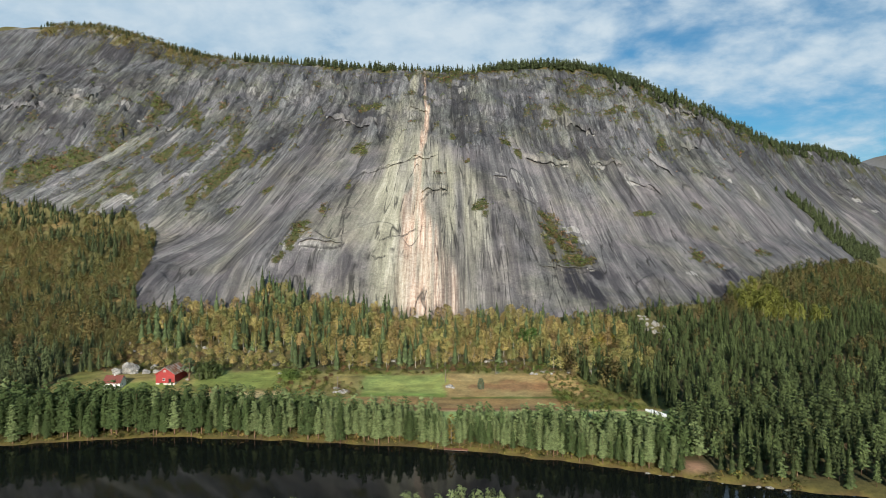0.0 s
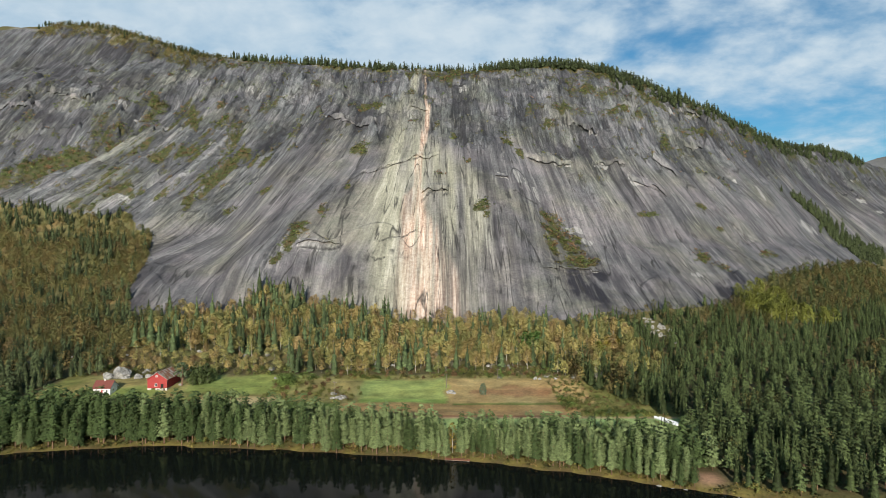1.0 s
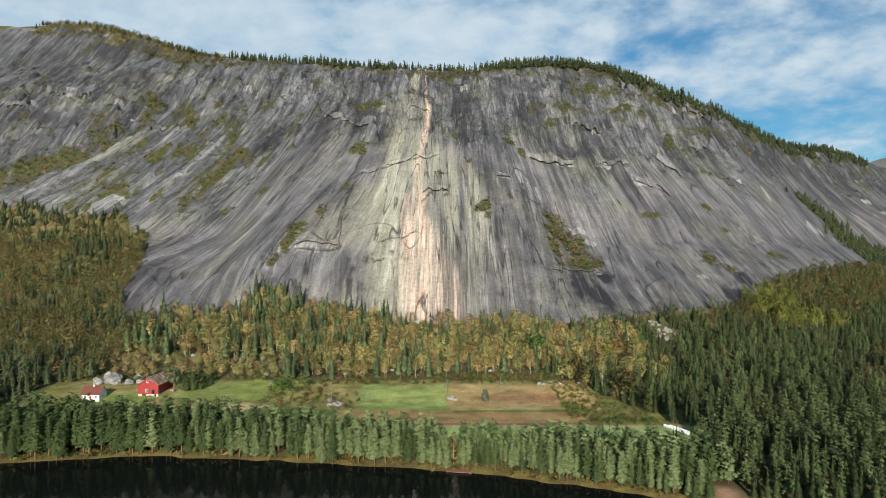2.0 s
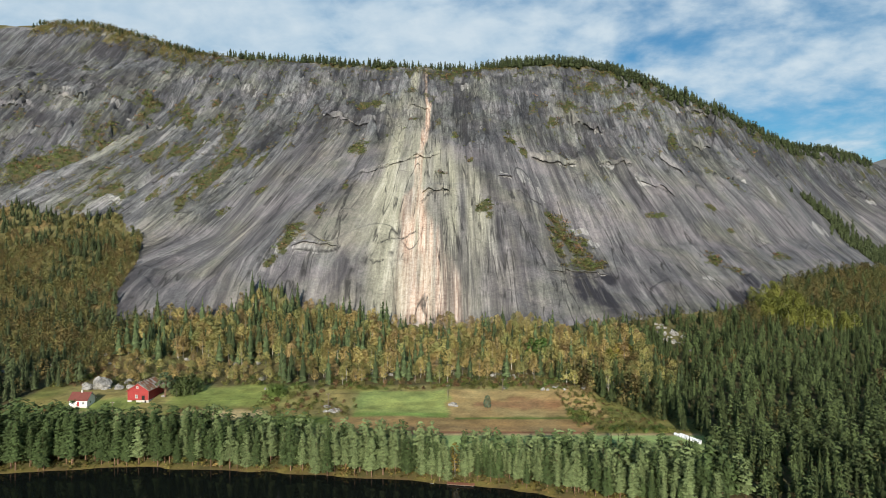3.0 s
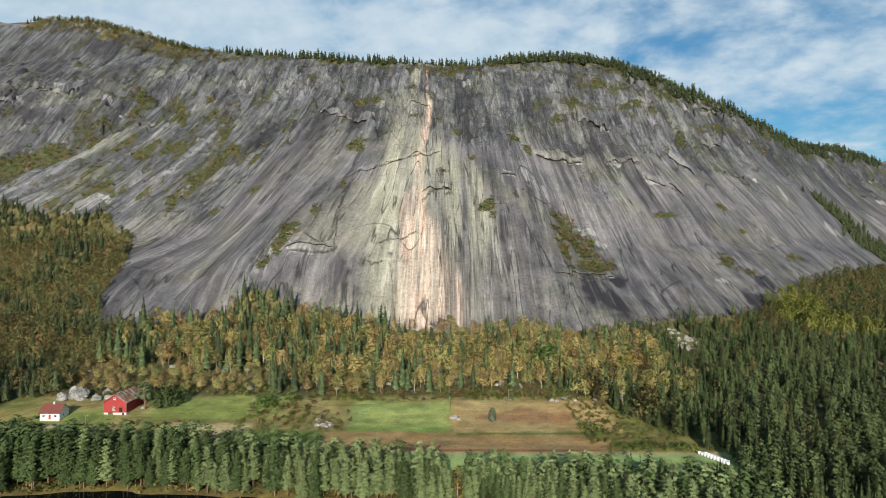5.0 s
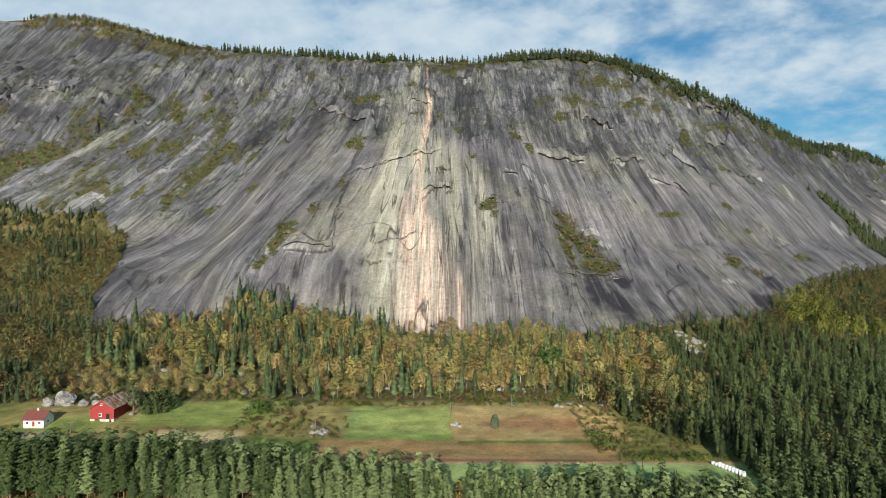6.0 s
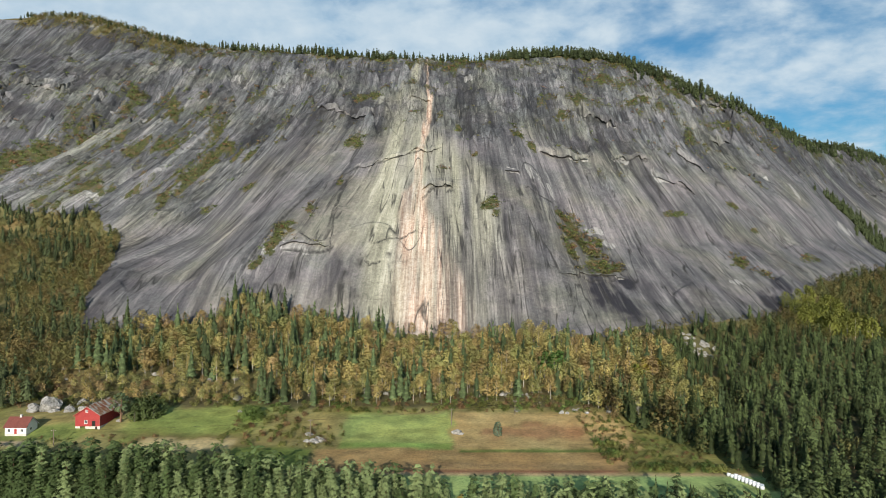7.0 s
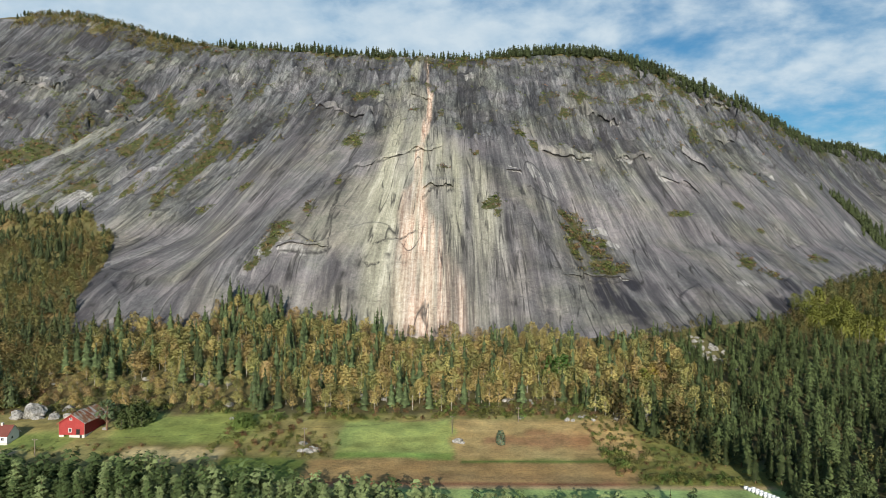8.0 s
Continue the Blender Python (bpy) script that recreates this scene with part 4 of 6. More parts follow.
def bough_crown(rng, boughs=60, per=8, wide=0.2, low=0.1, power=0.55, size=0.045):
    """A conifer with separate boughs, each ending in a tuft of sprays, with gaps between them."""
    v, f, c, nn = [], [], [], []
    z = np.array([0, 0, 1.0])
    for k in range(boughs):
        h = low + (0.985 - low) * ((k + rng.uniform(0, 1)) / boughs) ** 1.1
        full = (1.02 - h) ** power * min(1.0, (h - low) / 0.12 + 0.6)
        a, reach, q = k * 2.4 + rng.uniform(-0.5, 0.5), wide * full * rng.uniform(0.6, 1.15) + 0.01, rng.uniform(0.86, 1.14)
        d, t = np.array([math.cos(a), math.sin(a), 0]), np.array([-math.sin(a), math.cos(a), 0])
        for j in range(per):
            along = rng.uniform(0.35, 1.0)
            m = d * reach * along + t * rng.normal() * (0.35 + 0.65 * full) * size * 0.9 + z * (h + (along - 0.5) * reach * 0.25 + rng.normal() * size * 0.3)
            s_ = size * rng.uniform(0.7, 1.3) * (0.5 + 0.5 * full)
            tw = rng.uniform(-0.6, 0.6)
            n = len(v)
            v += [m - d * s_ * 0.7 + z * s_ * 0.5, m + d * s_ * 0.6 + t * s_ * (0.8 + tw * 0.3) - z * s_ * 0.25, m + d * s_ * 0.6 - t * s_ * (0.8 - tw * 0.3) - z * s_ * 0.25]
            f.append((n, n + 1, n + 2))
            # each spray's inner corner slightly darker, as crown shade in the colour
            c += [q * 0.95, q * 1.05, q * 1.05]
            up = z * (0.55 + 0.25 * tw) + d * 0.75
            nn += [up, up + t * 0.5, up - t * 0.5]
    heart(v, f, c, nn, wide, low)
    return facing(v, f, c, nn)


def pine_crown(rng, sprays=130, low=0.2, wide=0.2):
    """Rounder, more ragged conifer."""
    return fir_crown(rng, sprays, wide, low, rng.uniform(0.42, 0.6), 0.09, 0.35)


def leafy_crown(rng, clumps=22, per=7, low=0.25, wide=0.2, top=0.97, leaf=0.36):
    """Open, uneven crown of a birch or aspen."""
    cs, ss = [], []
    for k in range(clumps):
        h = low + (top - low) * (k + rng.uniform(0, 1)) / clumps
        t = (h - low) / (top - low)
        r = wide * math.sin(math.pi * min(1, 0.18 + 0.80 * t)) ** 0.7 * rng.uniform(0.35, 1.05)
        a = k * 2.4 + rng.uniform(-0.6, 0.6)
        cs.append(np.array([r * math.cos(a), r * math.sin(a), h]))
        ss.append(rng.uniform(0.07, 0.105) * wide / 0.22)
    return tufts(rng, cs, ss, per, 0.8, leaf)


def bush_crown(rng, clumps=9, per=7, leaf=0.36):
    cs = [np.array([rng.uniform(-0.42, 0.42), rng.uniform(-0.42, 0.42), rng.uniform(0.12, 0.75)]) for _ in range(clumps)]
    return tufts(rng, cs, [rng.uniform(0.18, 0.3) for _ in cs], per, 0.85, leaf, np.array([0, 0, 0.1]))


def trunk_shape(rng, radius, top=0.9, sides=4, lean=0.01):
    b = rng.uniform(-lean, lean, 2)
    return tube([(0, 0, -0.03), (b[0] * 0.5, b[1] * 0.5, top * 0.5), (b[0], b[1], top)], (radius, radius * 0.65, radius * 0.12), sides)


RNG = np.random.default_rng(7)
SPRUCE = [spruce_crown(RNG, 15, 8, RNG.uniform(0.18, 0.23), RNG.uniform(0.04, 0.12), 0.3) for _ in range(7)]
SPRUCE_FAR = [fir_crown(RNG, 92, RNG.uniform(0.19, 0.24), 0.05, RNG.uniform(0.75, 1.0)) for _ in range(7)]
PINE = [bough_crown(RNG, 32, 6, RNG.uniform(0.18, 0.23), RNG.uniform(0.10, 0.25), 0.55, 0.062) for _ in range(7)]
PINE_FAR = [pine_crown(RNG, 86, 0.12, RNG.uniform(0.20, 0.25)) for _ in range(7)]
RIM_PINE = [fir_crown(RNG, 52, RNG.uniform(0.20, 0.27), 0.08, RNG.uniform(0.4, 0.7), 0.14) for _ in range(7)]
BIRCH = [leafy_crown(RNG, 56, 8, RNG.uniform(0.22, 0.42), RNG.uniform(0.21, 0.27), 0.97, 0.28) for _ in range(8)]
BIRCH_FAR = [leafy_crown(RNG, 32, 7, 0.10, RNG.uniform(0.28, 0.36), 0.97, 0.30) for _ in range(7)]
BROW_BIRCH = [leafy_crown(RNG, 16, 6, 0.08, RNG.uniform(0.28, 0.36), 0.97, 0.36) for _ in range(6)]
BUSH = [bush_crown(RNG, 24, 7, 0.28) for _ in range(6)]
SCRUB = [bush_crown(RNG, 9, 7, 0.30) for _ in range(6)]

PINE_TONE = (0.105, 0.132, 0.058)
AUTUMN = [((0.33, 0.23, 0.095), 3.4), ((0.335, 0.265, 0.10), 3.6), ((0.28, 0.265, 0.095), 3.6), ((0.215, 0.235, 0.085), 3.0), ((0.37, 0.30, 0.11), 0.8), ((0.31, 0.20, 0.105), 1.4)]


def autumn_tones(rng, n, green=1.0):
    cols = np.array([c for c, _ in AUTUMN])
    wts = np.array([w * (green if i in (2, 3) else 1.0) for i, (_, w) in enumerate(AUTUMN)], float)
    picked = cols[rng.choice(len(cols), n, p=wts / wts.sum())]
    return (0.65 * picked + 0.35 * np.average(cols, axis=0, weights=wts)) * rng.uniform(0.78, 1.22, (n, 1))


def scrub_tones(rng, n):
    cols = np.array([(0.14, 0.19, 0.055), (0.17, 0.20, 0.06), (0.23, 0.21, 0.075), (0.27, 0.15, 0.085), (0.20, 0.16, 0.08)])
    return cols[rng.choice(5, n, p=[0.24, 0.22, 0.2, 0.14, 0.2])] * rng.uniform(0.7, 1.35, (n, 1))


def grow(rng, templates, x, y, h, tone, aspect=None, sink=0.0, z=None):
    """Joined crowns: one template each, turned, scaled and tinted."""
    n = len(x)
    z = height(x, y) if z is None else z
    z = z - sink
    pick, a = rng.integers(0, len(templates), n), rng.uniform(0, 6.283, n)
    asp = rng.uniform(0.8, 1.25, n) if aspect is None else aspect
    tone = np.broadcast_to(np.asarray(tone, float), (n, 3))
    V, F, C, M, base = [], [], [], [], 0
    for k, (tv, tf, tc, tn) in enumerate(templates):
        sel = np.nonzero(pick == k)[0]
        if not len(sel):
            continue
        ca, sa, hh, w = np.cos(a[sel])[:, None], np.sin(a[sel])[:, None], h[sel][:, None], (h[sel] * asp[sel])[:, None]
        px = (tv[None, :, 0] * ca - tv[None, :, 1] * sa) * w + x[sel][:, None]
        py = (tv[None, :, 0] * sa + tv[None, :, 1] * ca) * w + y[sel][:, None]
        pz = tv[None, :, 2] * hh + z[sel][:, None]
        V.append(np.stack([px, py, pz], -1).reshape(-1, 3))
        nx, ny = tn[None, :, 0] * ca - tn[None, :, 1] * sa, tn[None, :, 0] * sa + tn[None, :, 1] * ca
        M.append(np.stack([nx, ny, np.broadcast_to(tn[None, :, 2], nx.shape)], -1).reshape(-1, 3))
        F.append((tf[None] + (np.arange(len(sel)) * len(tv))[:, None, None] + base).reshape(-1, 3))
        cc = np.ones((len(sel), len(tv), 4))
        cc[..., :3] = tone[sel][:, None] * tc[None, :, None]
        C.append(cc.reshape(-1, 4))
        base += len(sel) * len(tv)
    return np.concatenate(V), np.concatenate(F), np.concatenate(C), np.concatenate(M)


def trunks(rng, x, y, h, radius, top=0.85, sides=3):
    tv, tf = trunk_shape(rng, radius, top, sides)
    v, f, _, _ = grow(rng, [(tv, tf, np.ones(len(tv)), tv)], x, y, h, (1, 1, 1), np.ones(len(x)))
    return v, f


def wood(name, label, groups, category="forest"):
    """A wood as one object: groups of grown crowns, with its trunks as a part."""
    V, F, C, I, M, base = [], [], [], [], [], 0
    mats = [LEAF, NEEDLE]
    for (v, f, c, nn), mat in groups["crowns"]:
        V.append(v), F.append(f + base), C.append(c), I.append(np.full(len(f), mats.index(mat))), M.append(nn)
        base += len(v)
    ob = new(name, mesh_from(name, np.concatenate(V), np.concatenate(F), mats, [("Col", "FLOAT_COLOR", np.concatenate(C))], True, np.concatenate(I), np.concatenate(M)))
    tagged(ob, label, category, kind="stuff")
    for (v, f), mat in groups.get("trunks", ()):
        t = new("trunks", mesh_from("trunks", v, f, mat))
        t.parent = ob
        t["kind"] = "stuff"
    return ob


def scatter(rng, x0, x1, y0, y1, gap, keep):
    """Jittered grid of places where keep(x, y) holds."""
    gx, gy = np.meshgrid(np.arange(x0, x1, gap), np.arange(y0, y1, gap * 0.9))
    gx = gx + (np.arange(gx.shape[0]) % 2)[:, None] * gap / 2
    x = (gx + rng.uniform(-0.42, 0.42, gx.shape) * gap).ravel()
    y = (gy + rng.uniform(-0.42, 0.42, gy.shape) * gap).ravel()
    ok = keep(x, y)
    return x[ok], y[ok]


def in_sight(x, y, pad=14):
    """Between the outermost lines of view along the whole way."""
    return (np.abs(x) < 0.765 * y + pad) & (y > 100)


def farmyard(x, y):
    return (x > -214) & (x < -138) & (y > 300) & (y < 348)


def open_ground(x, y):
    """Fields, yard, beach: no forest trees here."""
    n = 5 * vnoise(x / 12, y / 12, 120)
    back = np.interp(x, [-215, -150, -100, -60, 0, 60, 110], [342, 352, 356, 352, 357, 362, 362])
    fields = (x > -216 + n) & (x < field_edge(y) + 0.4 * n) & (y > np.where(x > 70, 240, 254)) & (y < back + n * 0.7)
    beach = (np.abs(x - 89) < 6) & (np.abs(y - 208) < 6)
    rocks = ((x + 186) / 20) ** 2 + ((y - 346) / 13) ** 2 < 1
    rocks |= ((x - 86) / 11) ** 2 + ((y - 354) / 7) ** 2 < 1
    talus = ((x - 154) / 8) ** 2 + ((y - 436) / 16) ** 2 < 1 + 0.4 * vnoise(x / 6, y / 6, 128)
    aspens = ((x - 276) / 32) ** 2 + ((y - 500) / 40) ** 2 < 1
    return fields | beach | rocks | talus | aspens


def below_cliff(x, y):
    return on_face(x, s_of(x, y)) < 0.5


def fit_under(x, y, s, h, spare=0.0):
    """Trees near the foot of the face keep their tops below its lowest bare rock."""
    top = np.interp(x, [-300, -262, -242, -212, -175, -160, -150, -137, -124, -107, -80, -59, -37, -10, 29, 51, 77, 94, 138, 182, 225, 290, 370, 500],
                    [90, 60, 38, 39, 38, 43, 53, 54, 57, 50, 42, 40, 32, 28, 34, 34, 29, 31, 34, 37, 39, 56, 72, 95])
    room = top + spare + 4.0 * vnoise(x / 11, y / 11, 127) + 6.0 * vnoise(x / 3.1, y / 3.1, 129) - height(x, y)
    return np.where(s > -100, np.minimum(h, room), h)


# Right-hand wood: spruce and pine on the flat, broadleaved above
def plant_east_wood():
    rng = np.random.default_rng(21)

    def keep(x, y):
        s = s_of(x, y)
        return in_sight(x, y) & (y > shore(x) + 4) & ~open_ground(x, y) & (s < 62) & (on_face(x, s) < 0.5) & ((y < 380) | (x > 110 + 14 * vnoise(x / 20, y / 20, 121)))
    x, y = scatter(rng, 62, 620, 262, 760, 6.4, keep)
    xn, yn = scatter(rng, 62, 330, 150, 262, 5.0, keep)
    x, y = np.concatenate([x, xn]), np.concatenate([y, yn])
    s = s_of(x, y)
    leafy = rng.uniform(0, 1, len(x)) < np.clip(0.02 + 0.95 * step(-70, 0, s + 30 * fbm(x / 45, y / 45, 3, 122)) + 0.3 * (fbm(x / 30, y / 30, 2, 123) > 0.42), 0, 0.72)
    near = (y < 300) & ~leafy
    far = ~near & ~leafy
    pineish = rng.uniform(0, 1, len(x)) < 0.55 + 0.6 * fbm(x / 40, y / 40, 2, 124)
    edge = np.abs(x - field_edge(y) - 9) < 10
    h = rng.uniform(8.0, 13.5, len(x)) * np.where(edge & (y > 262) & (y < 362), 1.45, 1.0)
    pineish &= ~(edge & (y > 262) & (y < 362))
    h = fit_under(x, y, s, h, 3.0)
    tall = h > 3
    leafy, near, far = leafy & tall, near & tall, far & tall
    tn = rng.uniform(0.6, 1.5, (len(x), 1))
    sp, pn = np.array((0.052, 0.070, 0.025)) * tn, np.array((0.070, 0.093, 0.035)) * tn
    crowns = []
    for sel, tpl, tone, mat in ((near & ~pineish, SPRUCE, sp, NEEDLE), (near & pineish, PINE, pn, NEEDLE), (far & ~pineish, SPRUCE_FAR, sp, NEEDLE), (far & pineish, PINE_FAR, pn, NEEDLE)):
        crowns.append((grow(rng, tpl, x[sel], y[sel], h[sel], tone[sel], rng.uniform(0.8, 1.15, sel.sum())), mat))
    crowns.append((grow(rng, BIRCH_FAR, x[leafy], y[leafy], h[leafy] * 0.85, autumn_tones(rng, leafy.sum(), 2.2) * 0.58), LEAF))
    c = ~leafy & (y < 320)
    wood("spruce_forest", "dense dark green spruce and pine wood turning to autumn birches uphill", {"crowns": crowns, "trunks": [(trunks(rng, x[c], y[c], h[c], 0.012), PINE_BARK)]})


def plant_middle_belt():
    rng = np.random.default_rng(22)

    def keep(x, y):
        return in_sight(x, y) & ~open_ground(x, y) & (y > 340) & below_cliff(x, y)
    x, y = scatter(rng, -205, 125, 342, 525, 6.2, keep)
    s = s_of(x, y)
    conif = rng.uniform(0, 1, len(x)) < np.where(x < -40, 0.27, 0.12) + 0.22 * (fbm(x / 25, y / 25, 2, 130) > 0.25)
    front = s < -105
    h = np.where(conif, rng.uniform(12, 22, len(x)), rng.uniform(8, 15, len(x))) * np.where(front, 0.85, 1.0)
    bushy = (x < -92 + 10 * vnoise(y / 9, x / 9, 131)) & (y < 392 + 10 * vnoise(x / 14, y / 14, 132))
    conif &= ~bushy
    h = np.where(bushy, rng.uniform(2.8, 7.0, len(x)), h)
    h = fit_under(x, y, s, h, np.where(conif, 5.0 + 9.0 * (x < -40), 0.0))
    ok = h > 2.5
    x, y, s, h, conif = x[ok], y[ok], s[ok], h[ok], conif[ok]
    tn = rng.uniform(0.62, 1.38, (len(x), 1))
    tones = autumn_tones(rng, len(x)) * (1.36 + 0.15 * step(-90, -20, x))[:, None]
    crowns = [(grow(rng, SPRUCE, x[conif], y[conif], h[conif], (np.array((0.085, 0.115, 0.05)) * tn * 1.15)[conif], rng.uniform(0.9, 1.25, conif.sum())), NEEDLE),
              (grow(rng, BIRCH, x[~conif], y[~conif], h[~conif], tones[~conif], rng.uniform(0.95, 1.4, (~conif).sum()) * np.where(h[~conif] < 7, 1.3, 1.0)), LEAF)]
    tr = [(trunks(rng, x[~conif], y[~conif], h[~conif], 0.017, 0.8), BIRCH_BARK), (trunks(rng, x[conif], y[conif], h[conif], 0.011), GREY_BARK)]
    wood("birch_forest", "autumn birch wood with pale trunks and scattered tall spruces below the cliff", {"crowns": crowns, "trunks": tr})


def plant_west_wood():
    rng = np.random.default_rng(23)

    def keep(x, y):
        s = s_of(x, y)
        return in_sight(x, y, 25) & ~open_ground(x, y) & (y > 258) & (s < 150) & (on_face(x, s) < 0.5) & (x < -200)
    x, y = scatter(rng, -560, -195, 258, 680, 6.2, keep)
    s = s_of(x, y)
    conif = rng.uniform(0, 1, len(x)) < np.clip(0.74 - 0.42 * step(-150, -40, s) + 0.4 * step(60, 110, s) * (x < -330) + 0.7 * fbm(x / 40, y / 40, 3, 140), 0.05, 0.9)
    h = np.where(conif, rng.uniform(8, 16, len(x)), rng.uniform(6, 12, len(x)))
    tn = rng.uniform(0.62, 1.38, (len(x), 1))
    tones = autumn_tones(rng, len(x), 1.5)
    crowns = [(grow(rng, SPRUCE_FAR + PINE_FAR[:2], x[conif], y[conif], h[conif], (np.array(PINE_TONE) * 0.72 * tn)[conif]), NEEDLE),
              (grow(rng, BIRCH_FAR, x[~conif], y[~conif], h[~conif], tones[~conif] * 0.72, rng.uniform(0.85, 1.3, (~conif).sum())), LEAF)]
    wood("mixed_forest", "mixed wood of green pines and ochre birches climbing the slope", {"crowns": crowns})


def plant_rim():
    rng = np.random.default_rng(24)

    def keep(x, y):
        s = s_of(x, y)
        over = slope(x, s) - rim(x)
        dense = np.interp(x, [-700, -400, -250, 60, 120, 420, 900], [0.35, 0.6, 0.95, 0.92, 0.98, 0.97, 0.9])
        return ((on_face(x, s) < 0.4) | ((x > 240) & (vnoise(x / 15, y / 15, 151) > -0.1))) & (over > np.where(x > 240, -30, -8)) & (over < np.where(x > 60, 70, 34)) & (rng.uniform(0, 1, len(x)) < dense)
    xs, ys = [], []
    for a, b in ((-780, -400), (-400, 0), (0, 400), (400, 950)):
        px, py = scatter(rng, a, b, 700, 1600, 7.0, keep)
        xs.append(px), ys.append(py)
    x, y = np.concatenate(xs), np.concatenate(ys)
    h = rng.uniform(8, 16, len(x)) * np.where(x < -350, 0.75, np.where(x > 60, 1.15, 1))
    tn = rng.uniform(0.7, 1.2, (len(x), 1))
    t = rng.uniform(0, 1, 600) ** 1.3
    gs = 52 + 112 * t + rng.normal(0, 5, 600)
    gxx = np.interp(gs, [82, 137, 155, 180, 201, 232], [642, 600, 539, 492, 456, 420]) + rng.normal(0, 24, 600)
    x, y, h = np.concatenate([x, gxx]), np.concatenate([y, y_of(gxx, gs)]), np.concatenate([h, rng.uniform(8, 17, 600)])
    tn = rng.uniform(0.7, 1.2, (len(x), 1))
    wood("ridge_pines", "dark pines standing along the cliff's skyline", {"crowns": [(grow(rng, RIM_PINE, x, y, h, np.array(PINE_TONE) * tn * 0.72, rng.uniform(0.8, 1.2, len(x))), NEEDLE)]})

    def keep2(x, y):
        s = s_of(x, y)
        over = slope(x, s) - rim(x)
        return (over > -24) & (over < np.where(x < -340, 75, 40)) & (fbm(x / 20, y / 20, 3, 150) > np.where(x < -300, -0.3, np.where(x > 60, 0.22, 0.05)))
    x, y = scatter(rng, -760, 700, 740, 1250, 6.5, keep2)
    h = rng.uniform(1.6, 4.5, len(x)) * np.where(x < -340, 2.2, 1.0)
    west = (x < -340) & (rng.uniform(0, 1, len(x)) < 0.8)
    low, tones = ~west, autumn_tones(rng, len(x), 1.6) * 0.75
    wood("ridge_scrub", "autumn birches and low scrub on the cliff's brow", {"crowns": [
        (grow(rng, SCRUB, x[low], y[low], h[low], tones[low] * 0.8, rng.uniform(1, 1.6, low.sum()), 0.3), LEAF),
        (grow(rng, BROW_BIRCH, x[west], y[west], h[west] * 1.15, tones[west], rng.uniform(0.9, 1.4, west.sum()), 0.3), LEAF)]}, "shrubs")


def plant_ledges():
    rng = np.random.default_rng(25)
    gx, gs = np.meshgrid(np.arange(-640, 520, 3.4), np.arange(0, 400, 3.2))
    x, s = (gx + rng.uniform(-2, 2, gx.shape)).ravel(), (gs + rng.uniform(-2, 2, gx.shape)).ravel()
    u, w = flow_of(x, s)
    m1 = cliff_masks(x, s, u, w)[0]
    ok = (rng.uniform(0.32, 0.95, len(x)) < m1[:, 1]) & (on_face(x, s) > 0.5)
    x, s = x[ok], s[ok]
    h = rng.uniform(1.5, 4.6, len(x)) * np.where(np.abs(x - west_gully(s) + 24) < 40, 1.5, 1.0) * np.where((np.abs(x - 120) < 26) & (np.abs(s - 88) < 40), 1.5, 1.0)
    wood("ledge_scrub", "green and rust-red bushes clinging to the cliff's ledges", {"crowns": [(grow(rng, SCRUB, x, y_of(x, s), h, scrub_tones(rng, len(x)), rng.uniform(0.9, 1.5, len(x)), 0.5), LEAF)]}, "shrubs")


